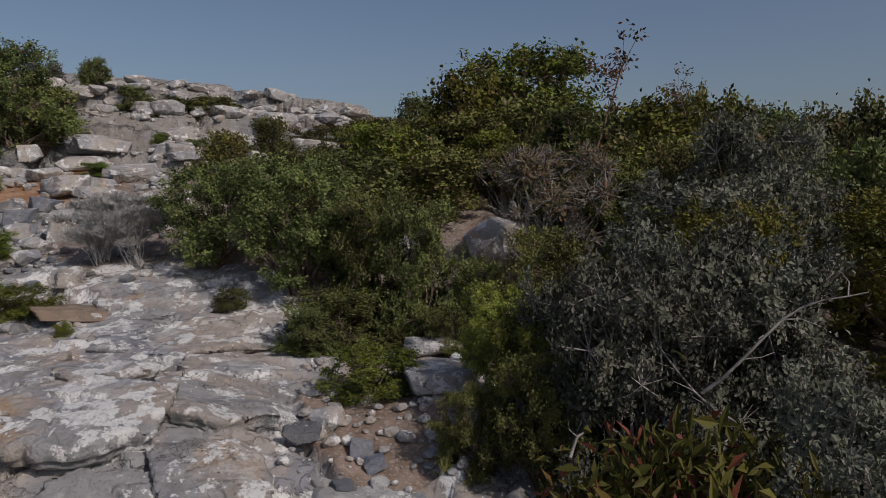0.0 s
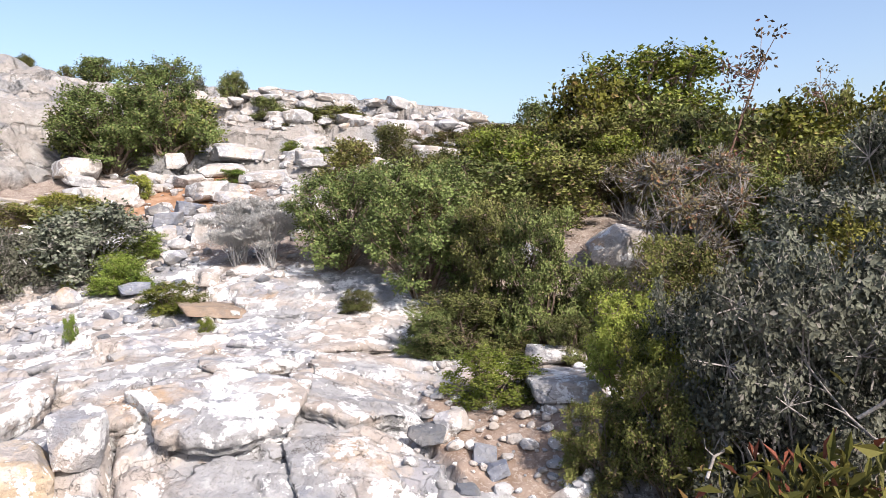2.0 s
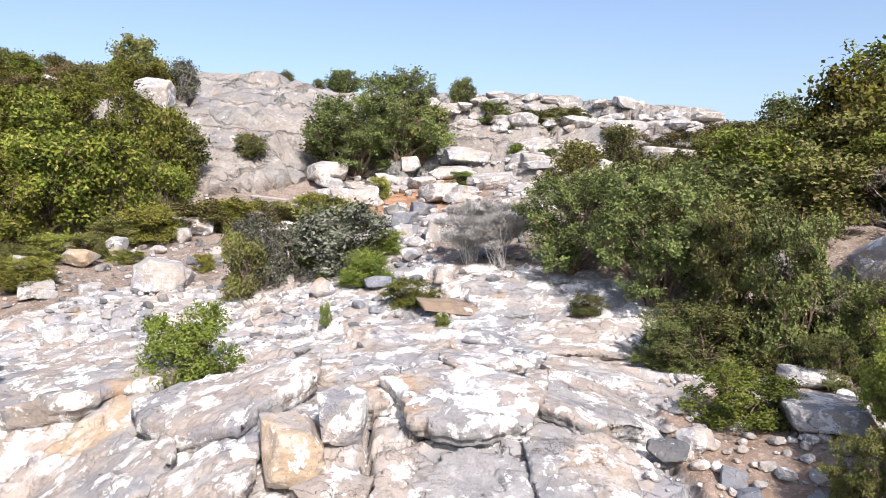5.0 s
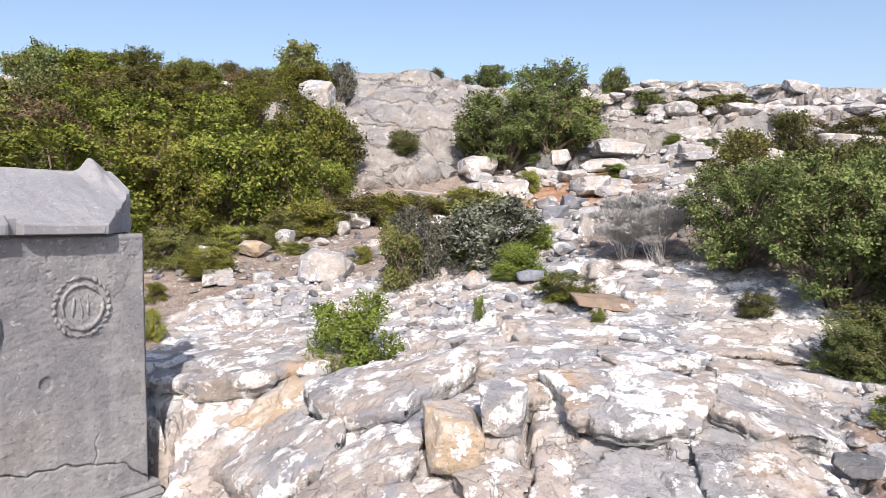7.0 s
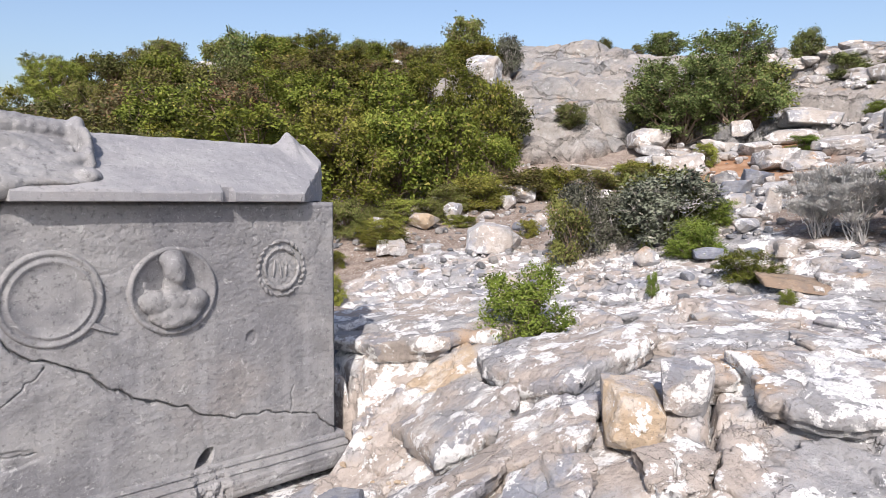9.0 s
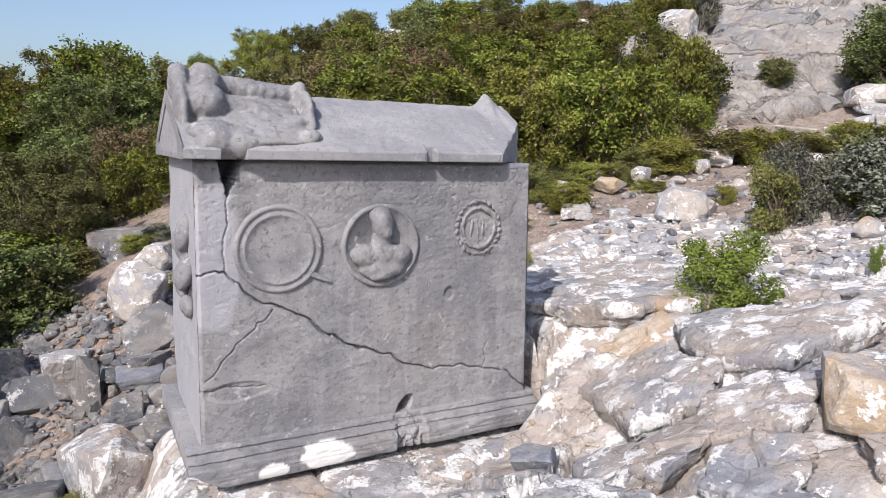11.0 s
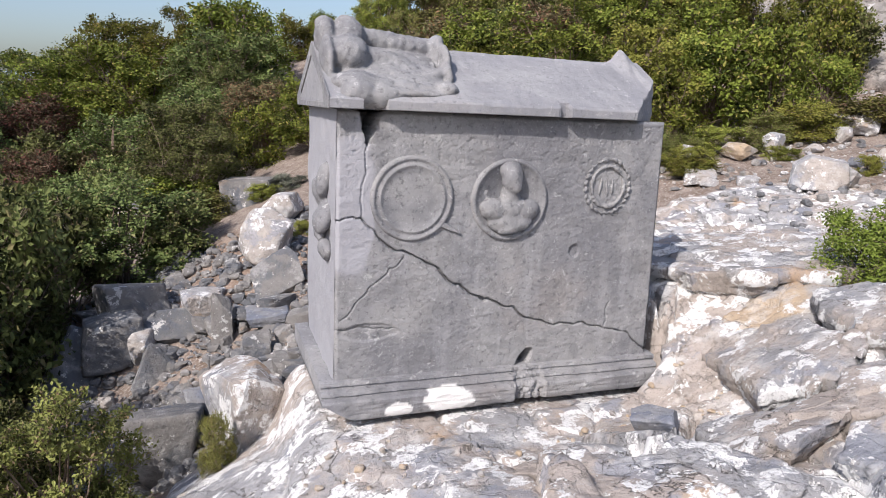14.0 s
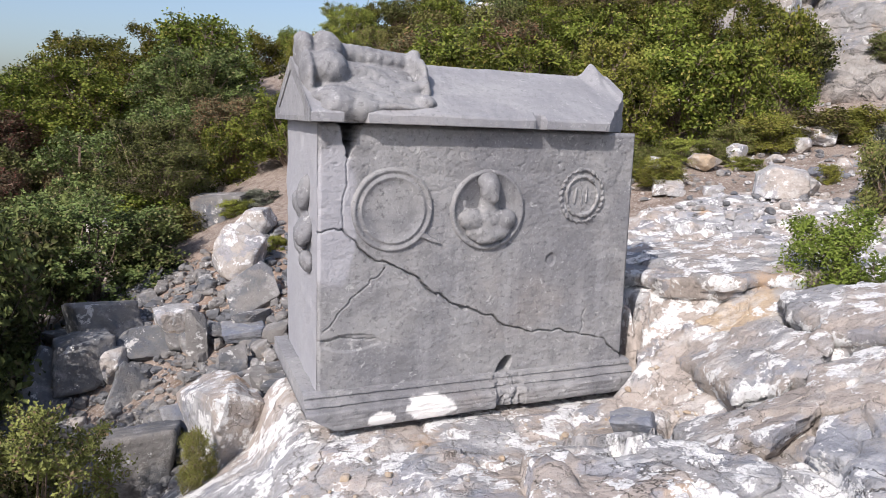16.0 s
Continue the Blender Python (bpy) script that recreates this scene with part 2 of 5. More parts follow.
def noise2(x, y, s):
    i, j = np.floor(x), np.floor(y)
    u, v = x - i, y - j
    u, v = u * u * u * (u * (u * 6 - 15) + 10), v * v * v * (v * (v * 6 - 15) + 10)
    a, b, c, d = hashed(i, j, s), hashed(i + 1, j, s), hashed(i, j + 1, s), hashed(i + 1, j + 1, s)
    return (a + (b - a) * u + (c - a) * v + (a - b - c + d) * u * v) * 2 - 1


def fbm(x, y, s, octaves=4):
    out, amp = 0.0, 0.5
    for k in range(octaves):
        out = out + amp * noise2(x * 1.9 ** k + 17.3 * k, y * 1.9 ** k - 9.1 * k, s + k)
        amp *= 0.52
    return out


def plates(x, y, sx, sy, s):
    """Irregular cells about sx by sy across: the distance to the border, the cell's middle and three random numbers for it."""
    x, y = x + 0.25 * sx * fbm(x / sx * 1.3, y / sy * 1.3, s + 50, 2), y + 0.25 * sy * fbm(x / sx * 1.3 + 40, y / sy * 1.3, s + 60, 2)
    gx, gy = x / sx, y / sy
    i0, j0 = np.floor(gx), np.floor(gy)
    f1, f2 = np.full(x.shape, 9.0), np.full(x.shape, 9.0)
    ci, cj = np.zeros(x.shape), np.zeros(x.shape)
    for di in (-1, 0, 1):
        for dj in (-1, 0, 1):
            i, j = i0 + di, j0 + dj
            d = np.hypot(i + 0.1 + 0.8 * hashed(i, j, s) - gx, j + 0.1 + 0.8 * hashed(i, j, s + 1) - gy)
            closer = d < f1
            f2 = np.where(closer, f1, np.minimum(f2, d))
            ci, cj = np.where(closer, i, ci), np.where(closer, j, cj)
            f1 = np.where(closer, d, f1)
    mx = (ci + 0.1 + 0.8 * hashed(ci, cj, s)) * sx
    my = (cj + 0.1 + 0.8 * hashed(ci, cj, s + 1)) * sy
    return f2 - f1, mx, my, [hashed(ci, cj, s + 2 + k) * 2 - 1 for k in range(3)]


def step(x, a, b):
    t = np.clip((x - a) / (b - a), 0, 1)
    return t * t * (3 - 2 * t)


def near_line(x, y, line):
    """Distance to a polyline, and how far along it (0 to 1)."""
    best, along = np.full(np.shape(x), 99.0), np.zeros(np.shape(x))
    for k, ((ax, ay), (bx, by)) in enumerate(zip(line, line[1:])):
        dx, dy = bx - ax, by - ay
        t = np.clip(((x - ax) * dx + (y - ay) * dy) / (dx * dx + dy * dy), 0, 1)
        d = np.hypot(x - ax - t * dx, y - ay - t * dy)
        along = np.where(d < best, (k + t) / (len(line) - 1), along)
        best = np.minimum(best, d)
    return best, along


# ---- ground ----
# (x, y, radius, rise) of the swells and hollows
NEAR_FORMS = [(-0.7, 7.6, 0.7, 0.24), (0.4, 8.8, 0.8, 0.28), (4.25, -0.75, 0.5, 0.28), (3.45, -0.85, 0.35, 0.22), 
    (2, 0.6, 1, -0.28), (3.2, 0.8, 1, 0.48), (2, 2.2, 0.9, 0.16), (3.4, 2.2, 1, -0.00), (3.2, 3.8, 0.9, 0.15), (0.8, 3.2, 0.8, 0.01), (4.4, -0.4, 1.2, -0.45), (5, 1, 1.2, -0.12), (5, 3.6, 1.3, -0.32), (1.8, 3, 0.6, -0.54), (0.2, 5.2, 1.2, 0.02), (-1.3, 5.4, 1.4, -0.92), (-0.6, 7.3, 1.3, -0.27), (1.2, 8, 1.6, -0.34), (3.6, 6, 1.6, -0.34), (6.6, 5, 1.6, -0.02)]
HILL_FORMS = [
    (8, 3, 2.5, -0.11), (8, 7.5, 2.5, -0.73), (12, 5, 3, -0.59), (10.8, 10.2, 1.6, -0.10), (8, -2, 3, 0.50), (4, -5, 4, 0.07), (10, 13, 4, 0.32), (5, 13, 4, 0.17), (19, 15, 5, 0.89), (19, 4, 5, 1.12), (-5, 2, 4, -0.44), (-5, 11, 4, -1.55), (0, 17, 5, -0.51), (10, 24, 6, 1.46), (20, -8, 8, 0.45), (27, 12, 7, 0.35), (-1, -1, 2, 0.65)]


def swell(x, y):
    """The smooth lie of the land: uphill along x, falling away past the crest."""
    z = -0.258 + 0.180 * 26 * np.tanh(x / 26) + 0.098 * 30 * np.tanh(y / 30)
    for a, b, r, h in NEAR_FORMS + HILL_FORMS:
        z = z + h * np.exp(-((x - a) ** 2 + (y - b) ** 2) / (2 * r * r))
    far = np.maximum(np.hypot(x - 8, y - 8) - 27, 0)
    return z - 60 * (1 - np.exp(-far * 0.0022)) - 0.02 * np.minimum(far, 40)


def blob(x, y, cx, cy, rx, ry, turn=0.0):
    c, s = math.cos(radians(turn)), math.sin(radians(turn))
    dx, dy = x - cx, y - cy
    return 1.0 - np.hypot((dx * c + dy * s) / rx, (-dx * s + dy * c) / ry)


# narrow joints that split the near bedrock
JOINTS = [
    [(2.30, 1.16), (2.55, 1.24), (2.85, 1.40), (3.15, 1.52), (3.30, 1.62)],
    [(2.28, 3.22), (2.45, 3.65), (2.62, 4.10)],
    [(2.20, 2.10), (2.02, 1.75), (2.10, 1.35), (2.32, 0.95)],
    [(2.36, 2.05), (2.62, 2.15), (2.95, 2.40)],
    [(3.0, 0.62), (2.80, 0.40), (2.62, 0.36)],
    [(3.35, 1.45), (3.38, 1.05), (3.62, 0.55), (3.70, 0.25)],
    [(1.35, 2.30), (1.72, 2.45), (2.05, 2.72)],
]


def rockiness(x, y):
    """1 on bare bedrock, 0 on soil."""
    r = np.maximum.reduce([
        blob(x, y, 3.3, 1.5, 2.1, 2.6), blob(x, y, 4.9, 1.6, 1.6, 1.5), blob(x, y, 3.2, 3.9, 1.5, 1.3), blob(x, y, 1.2, 2.4, 1.6, 1.4),
        blob(x, y, 0.3, 4.3, 0.9, 1.5), blob(x, y, 11.6, 9.6, 2.2, 2.8, 35), blob(x, y, 16, 12.5, 6, 4, 38), blob(x, y, 14.2, 4.4, 3.4, 2.4),
        blob(x, y, 22, 4, 7, 6), blob(x, y, 13.2, 0.3, 2.0, 1.2), blob(x, y, 8, 4.6, 1.2, 1.3), blob(x, y, 5.9, 3.7, 1.3, 1.4), blob(x, y, 4.6, 5.2, 1.3, 0.9)])
    r = np.minimum(r, -np.maximum.reduce([blob(x, y, 3.75, -0.35, 0.75, 0.5), blob(x, y, 11.0, 4.7, 1.0, 0.8), blob(x, y, 0, 0, 0.6, 0.6) - 0.4]))
    return step(r + 0.28 * fbm(x * 0.9, y * 0.9, 5) + 0.10 * fbm(x * 5, y * 5, 8), -0.03, 0.07)


def land(x, y):
    """Height of the ground with its rock, and how rocky it is."""
    z0 = swell(x, y)
    rock = rockiness(x, y)
    near = 1 - step(np.hypot(x - 2, y - 2), 6.0, 9.0)
    # near bedrock: slabs with steps between, joints, flakes
    edge, mx, my, r = plates(x, y, 0.85, 1.25, 3)
    slab = 0.30 * np.clip(swell(mx, my) - z0, -0.16, 0.16) + 0.04 * r[0] + 0.10 * ((x - mx) * r[1] + (y - my) * r[2])
    slab = slab - 0.025 * (1 - step(edge, 0.0, 0.12)) ** 2 - 0.07 * (1 - step(edge, 0.0, 0.03)) * (r[1] > -0.2)
    e1, bx, by, p = plates(x, y, 0.34, 0.58, 6)
    slab = slab + 0.028 * p[0] + 0.16 * ((x - bx) * p[1] + (y - by) * p[2]) - 0.035 * (1 - step(e1, 0.0, 0.045)) * (p[2] > -0.3)
    e2, ax, ay, q = plates(x, y, 0.13, 0.22, 9)
    slab = slab + 0.006 * q[0] + 0.10 * ((x - ax) * q[1] + (y - ay) * q[2]) - 0.016 * (1 - step(e2, 0.0, 0.08)) * (q[1] > 0.2)
    slab = slab + 0.03 * fbm(x * 1.7, y * 1.3, 20) + 0.007 * fbm(x * 10, y * 8, 24) + 0.003 * fbm(x * 30, y * 26, 28, 3)
    slab = slab * (1 - 0.55 * step(x, 4.2, 5.2)) - 0.06 * step(blob(x, y, 3.1, 1.7, 1.6, 2.1), 0.0, 0.25)
    wob = 0.05 * fbm(x * 7, y * 7, 31)
    for line in JOINTS:
        d = near_line(x + wob, y + wob, line)[0]
        slab = slab - 0.13 * (1 - step(d, 0.006, 0.030)) - 0.02 * np.exp(-(d / 0.07) ** 2)
    slab = slab * (1 - 0.75 * step(-x, -0.75, -0.25) * step(y, 3.0, 3.6))
    # far bedrock: big blocks and rounded domes
    edge, mx, my, r = plates(x, y, 1.5, 1.9, 41)
    e2, ax, ay, q = plates(x, y, 0.55, 0.8, 47)
    block = 0.5 * np.clip(swell(mx, my) - z0, -0.35, 0.35) + 0.16 * r[0] - 0.28 * (1 - step(edge, 0.0, 0.13)) + 0.07 * q[0] - 0.09 * (1 - step(e2, 0, 0.12)) * (q[1] > -0.2)
    block = block + 0.12 * fbm(x * 0.9, y * 0.9, 52) + 0.04 * fbm(x * 4, y * 4, 56)
    smooth_dome = step(blob(x, y, 13.5, 11.0, 5.0, 2.6, 38), 0.0, 0.25)
    block = block * (1 - 0.55 * step(x, 16.0, 20.0))
    tread = z0 / 0.55 + 0.9 * fbm(x * 0.5, y * 0.5, 61)
    tread = tread - np.floor(tread)
    block = block + smooth_dome * 0.30 * (step(tread, 0.0, 0.22) - tread)
    block = block * (1 - 0.35 * smooth_dome) + 0.35 * smooth_dome + 0.10 * smooth_dome * fbm(x * 1.4 - y * 0.5, y * 0.5 + x * 0.3, 58)
    earth = 0.05 * fbm(x * 1.4, y * 1.4, 70) + 0.018 * fbm(x * 9, y * 9, 74)
    z = z0 + rock * (near * slab + (1 - near) * block) + (1 - rock) * (earth - 0.03)
    # the levelled bed on which the tomb stands
    bed = -0.115 - 0.03 * (x - 0.3)
    inside = np.minimum.reduce([x - 0.16, 2.36 - x, y - 3.24, 4.55 - y])
    apron = np.minimum.reduce([x - 0.0, 2.28 - x, y - 2.75, 4.7 - y])
    z = z + (bed - 0.03 + 0.35 * np.clip(z - bed, -0.2, 0.2) - z) * step(apron, 0.0, 0.30)
    z = z + (np.minimum(z, bed - 0.035) - z) * step(inside, -0.02, 0.05)
    return z, rock, 1 - near


def spaced(*spans):
    """Growing positions: (start, end, step) end to end, and then out to the horizon."""
    out = [np.arange(a, b, s) for a, b, s in spans]
    tail = np.concatenate(out)
    out_steps = 1.35 ** np.arange(1, 22) * spans[-1][2] * 2
    low = 1.35 ** np.arange(1, 22) * spans[0][2] * 2
    return np.concatenate([(tail[0] - np.cumsum(low))[::-1], tail, tail[-1] + np.cumsum(out_steps)])


def build_ground():
    xs = spaced((-6, -2, 0.25), (-2, -0.8, 0.06), (-0.8, 1.2, 0.026), (1.2, 4.6, 0.016), (4.6, 7, 0.035), (7, 16, 0.07), (16, 28, 0.16), (28, 40, 0.5))
    ys = spaced((-12, -3, 0.3), (-3, -0.8, 0.06), (-0.8, 4.6, 0.018), (4.6, 7.5, 0.04), (7.5, 13, 0.08), (13, 24, 0.18), (24, 40, 0.5))
    x, y = np.meshgrid(xs, ys, indexing="ij")
    z, rock, far = land(x, y)
    red = step(blob(x, y, 11.0, 4.7, 1.4, 1.1), -0.1, 0.3) + 0.2 * step(blob(x, y, 0, 8.2, 2.2, 1.2), -0.1, 0.4) + 0.22 * step(blob(x, y, 3.75, -0.35, 1.0, 0.7), -0.1, 0.4)
    me = mesh_of("ground", np.stack([x, y, z], -1).reshape(-1, 3), grid_faces(*x.shape)[:, ::-1], True, rock=rock, far=far, red=np.clip(red, 0, 1))
    return tagged(put("ground", me, GROUND), "pale cracked limestone hillside with brown stony soil", "hillside", kind="structure")


ground = build_ground()


def floor_at(x, y):
    return float(land(np.array([x]), np.array([y]))[0][0])


# ---- sarcophagus ----
# Chest frame: u along the front, v to the back, h up from the moulding's top; the tomb has sunk a little towards its far end.
TOMB_POSE = pose(0.306, 3.415, 0.069, 0, 1.7, 0)
WIDE, DEEP, HIGH = 1.91, 0.90, 1.395
MAIN_CRACK = [(0.0, 0.85), (0.125, 0.857), (0.256, 0.731), (0.40, 0.665), (0.55, 0.591), (0.60, 0.53), (0.734, 0.441), (1.0, 0.34), (1.15, 0.262), (1.265, 0.235), (1.44, 0.235), (1.608, 0.181), (1.76, 0.16), (1.905, 0.02)]
SIDE_CRACKS = [[(0.357, 0.659), (0.20, 0.52), (0.10, 0.42), (0.03, 0.333)], [(0.152, 1.256), (0.14, 1.10), (0.115, 0.95), (0.125, 0.857)], [(0.0, 0.27), (0.12, 0.29), (0.30, 0.27)], [(1.60, 0.19), (1.61, 0.36)]]


def spot(x, y, cx, cy, rx, ry):
    return np.clip(1.0 - ((x - cx) / rx) ** 2 - ((y - cy) / ry) ** 2, 0, 1)


def front_relief(u, h):
    """How far the weathered front stands out (+) or is broken in (-)."""
    w1, w2 = 0.020 * fbm(u * 16, h * 16, 101, 6), 0.020 * fbm(u * 16 + 9, h * 16, 105, 6)
    d, along = near_line(u + w1, h + w2, MAIN_CRACK)
    wide = 0.0012 + 0.0030 * np.exp(-((along - 0.42) / 0.25) ** 2)
    out = -0.03 * (1 - step(d, wide * 0.4, wide * 1.5 + 0.0015)) - 0.003 * (1 - step(d, 0.003, 0.010))
    for line in SIDE_CRACKS:
        d, along = near_line(u + w1, h + w2, line)
        out = out - 0.010 * (1 - step(d, 0.001, 0.0045))
    out = out + 0.004 * fbm(u * 3, h * 3, 110) + 0.0045 * fbm(u * 11, h * 20, 114) + 0.0014 * fbm(u * 45, h * 60, 118, 3)
    pits = np.clip(fbm(u * 34, h * 52, 120) - 0.24, 0, 1) * (0.25 + 0.75 * step(h, 0.75, 1.3))
    out = out - 0.012 * pits
    # shallow chip low on the left, small chips
    out = out - 0.010 * step(spot(u, h, 0.18, 0.26, 0.20, 0.06) + 0.3 * fbm(u * 12, h * 12, 124), 0.2, 0.5)
    out = out - 0.010 * step(spot(u, h, 1.36, 0.66, 0.04, 0.05) + 0.3 * fbm(u * 25, h * 25, 126), 0.3, 0.6)
    # the gap under the lid and the hole above the moulding
    jag = 0.012 * fbm(u * 30, h * 30, 130)
    gap = np.minimum(u - 0.150 + 0.26 * np.clip(h - 1.22, 0, 1) + jag, 0.155 + 0.40 * np.clip(h - 1.22, 0, 1) - u + jag)
    out = np.where((gap > 0) & (h > 1.22), -0.30, out)
    hole = spot(u - 0.45 * (h - 0.03), h, 1.085, 0.035, 0.045, 0.075) + 4 * jag
    return np.where(hole > 0.15, -0.16 * step(hole, 0.12, 0.35), out)


def slab_grid(u0, u1, h0, h1, du):
    u, h = np.meshgrid(np.linspace(u0, u1, int((u1 - u0) / du) + 1), np.linspace(h0, h1, int((h1 - h0) / du) + 1), indexing="ij")
    return u, h


def build_chest():
    chest = new("sarcophagus")
    chest.matrix_world = TOMB_POSE
    tagged(chest, "cracked grey limestone sarcophagus carved with round reliefs", "sarcophagus")
    u, h = slab_grid(0, WIDE, -0.01, HIGH, 0.005)
    rim = np.minimum.reduce([u, WIDE - u, HIGH - h])
    out = front_relief(u, h) - 0.018 * (1 - step(rim, 0, 0.022)) ** 2
    front = (np.stack([u, -out, h], -1).reshape(-1, 3), grid_faces(*u.shape))
    pale_and_lit = np.clip(1.1 * step(spot(u, h, 0.06, 0.95, 0.17, 0.5) + 0.5 * fbm(u * 6, h * 4, 140), 0.25, 0.7), 0, 0.8).ravel()
    # the other sides, a little uneven
    v, k = slab_grid(0, DEEP, -0.01, HIGH, 0.02)
    bulge = 0.012 * fbm(v * 4, k * 4, 150) + 0.004 * fbm(v * 18, k * 18, 153)
    left = (np.stack([0.0 * v - bulge * np.minimum(v / 0.05, 1), v + 0.014 * (v < 0.01), k], -1).reshape(-1, 3), grid_faces(*v.shape)[:, ::-1])
    right = (np.stack([WIDE + bulge * np.minimum(v / 0.05, 1), v + 0.014 * (v < 0.01), k], -1).reshape(-1, 3), grid_faces(*v.shape))
    a, b = slab_grid(0, WIDE, -0.01, HIGH, 0.05)
    rear = (np.stack([a, DEEP + 0 * a, b], -1).reshape(-1, 3), grid_faces(*a.shape)[:, ::-1])
    c, e = slab_grid(0, WIDE, 0.0, DEEP, 0.02)
    top = (np.stack([c, e + 0.012 * (e < 0.005), HIGH - 0.006 + 0.003 * fbm(c * 9, e * 9, 160)], -1).reshape(-1, 3), grid_faces(*c.shape))
    verts, faces = joined([front, left, right, rear, top])
    verts[:, 0] -= 0.032 * np.clip(verts[:, 0] / WIDE, 0, 1) ** 4 * np.clip(verts[:, 2] / HIGH, 0, 1)
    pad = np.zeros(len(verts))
    pad[:len(pale_and_lit)] = pale_and_lit
    # left short side coloured paler throughout, imitating the stronger sun on it
    pad[len(pale_and_lit):len(pale_and_lit) + len(left[0])] = 0.75
    put("body", mesh_of("body", verts, faces, True, pale_and_lit=pad, lichen=pad * 0), TOMB, chest)

    # stepped base moulding and plinth, broken at the hole and at the near corner
    prof = [(0.004, 0.010), (-0.026, 0.004), (-0.030, -0.014), (-0.020, -0.018), (-0.024, -0.030), (-0.056, -0.036), (-0.062, -0.054), (-0.052, -0.058), (-0.056, -0.066), (-0.094, -0.070), (-0.100, -0.080), (-0.101, -0.092), (-0.100, -0.104), (-0.101, -0.116), (-0.099, -0.128), (-0.100, -0.140), (-0.099, -0.152), (-0.098, -0.164), (-0.095, -0.175), (-0.090, -0.185)]
    us = np.linspace(-0.075, WIDE + 0.045, 240)
    pts = []
    for pv, ph in prof:
        broken = step(spot(us, us * 0, 1.10, 0, 0.10, 1), 0.0, 0.5) * (0.5 + 0.5 * fbm(us * 40, us * 0 + ph * 30, 170))
        cut = np.clip(0.16 - (us + 0.075), 0, 1) * 1.1 if ph < -0.10 else us * 0
        rough = 0.006 * fbm(us * 12, us * 0 + ph * 40, 172)
        pts.append(np.stack([us, pv * (1 - 0.7 * broken) + rough + 0 * cut, np.maximum(ph, -0.185 + 0.6 * cut) + rough * 0.4 - 0.006 * broken + 0.012 * us * (ph < -0.15)], -1))
    rows = np.stack(pts, 1)
    back_rows = rows.copy()
    back_rows[:, :, 1] = DEEP + 0.08
    vv, ff = joined([(rows.reshape(-1, 3), grid_faces(240, len(prof))[:, ::-1])])
    ends = []
    for uu, flip in ((0, 1), (-1, -1)):
        s = np.stack([rows[uu], back_rows[uu]], 0)
        ends.append((s.reshape(-1, 3), grid_faces(2, len(prof))[:, ::-flip]))
    lidge = np.stack([rows[:, 0], back_rows[:, 0]], 1)
    ends.append((lidge.reshape(-1, 3), grid_faces(240, 2)))
    ends.append((np.stack([back_rows[:, 0], back_rows[:, -1]], 1).reshape(-1, 3), grid_faces(240, 2)[:, ::-1]))
    vv, ff = joined([(vv, ff)] + ends)
    crust = np.maximum(spot(vv[:, 0], vv[:, 2], 0.61, -0.115, 0.17, 0.085), spot(vv[:, 0], vv[:, 2], 0.33, -0.15, 0.09, 0.05)) + 0.35 * fbm(vv[:, 0] * 18, vv[:, 2] * 22, 180)
    crust = step(crust, 0.22, 0.34) * (vv[:, 2] < -0.04)
    put("plinth", mesh_of("plinth", vv, ff, False, lichen=crust, pale_and_lit=0.25 * step(-vv[:, 0], -0.1, 0.1)), TOMB, chest, "stepped moulding with a white lichen crust")

    # mirror with its rim and handle
    put("mirror_relief", lathe([(0.0, 0.010), (0.06, 0.010), (0.12, 0.010), (0.160, 0.010), (0.166, 0.016), (0.174, 0.017), (0.180, 0.009), (0.196, 0.009), (0.201, 0.016), (0.212, 0.016), (0.220, 0.006), (0.224, -0.006)], 0.391, 0.962, 210), TOMB, chest, "round mirror carved in low relief")
    put("mirror_handle", bar_relief([(0.545, 0.835), (0.60, 0.806), (0.655, 0.783)], [0.040, 0.026, 0.012], 0.016), TOMB, chest, "short tapering carved handle")
    put("medallion", lathe([(0.0, 0.002), (0.19, 0.004), (0.198, 0.016), (0.208, 0.021), (0.217, 0.015), (0.224, -0.006)], 0.934, 0.955, 220), TOMB, chest, "round carved medallion frame")
    put("bust", fused([(0.934, -0.024, 1.070, 0.060, 0.054, 0.082, 0), (0.926, -0.012, 1.115, 0.066, 0.044, 0.050, 0), (0.934, -0.006, 0.985, 0.056, 0.042, 0.070, 0), (0.946, -0.052, 1.035, 0.030, 0.026, 0.042, 0), (0.934, -0.004, 0.905, 0.165, 0.048, 0.070, 0), (0.84, -0.008, 0.905, 0.080, 0.050, 0.062, 14), (1.03, -0.008, 0.900, 0.080, 0.050, 0.064, -16), (0.935, -0.008, 0.835, 0.130, 0.046, 0.062, 0), (0.965, -0.026, 0.815, 0.105, 0.032, 0.036, -16), (0.795, 0.002, 0.995, 0.020, 0.010, 0.030, 0)], 0.007, 8, 0.25), TOMB, chest, "worn carved bust of grey stone")
    # wreath: overlapping leaves round a ring, with a knot on top
    bits = []
    for i in range(26):
        a = 2 * math.pi * i / 26
        for side in (-1, 1):
            r = 0.122 + 0.018 * side
            bits.append((1.532 + r * math.sin(a), -0.004, 1.030 + r * 1.08 * math.cos(a), 0.019, 0.012, 0.009, math.degrees(a) + 30 * side))
    bits += [(1.532 + dx, -0.003, 1.03 + dz, 0.008, 0.009, 0.055, tilt) for dx, dz, tilt in ((-0.045, 0.0, 6), (-0.005, -0.005, -6), (0.03, 0.01, 4))]
    bits += [(1.532, -0.004, 1.183, 0.045, 0.012, 0.010, 0)]
    put("wreath", fused(bits, 0.006), TOMB, chest, "carved leaf wreath in low relief")
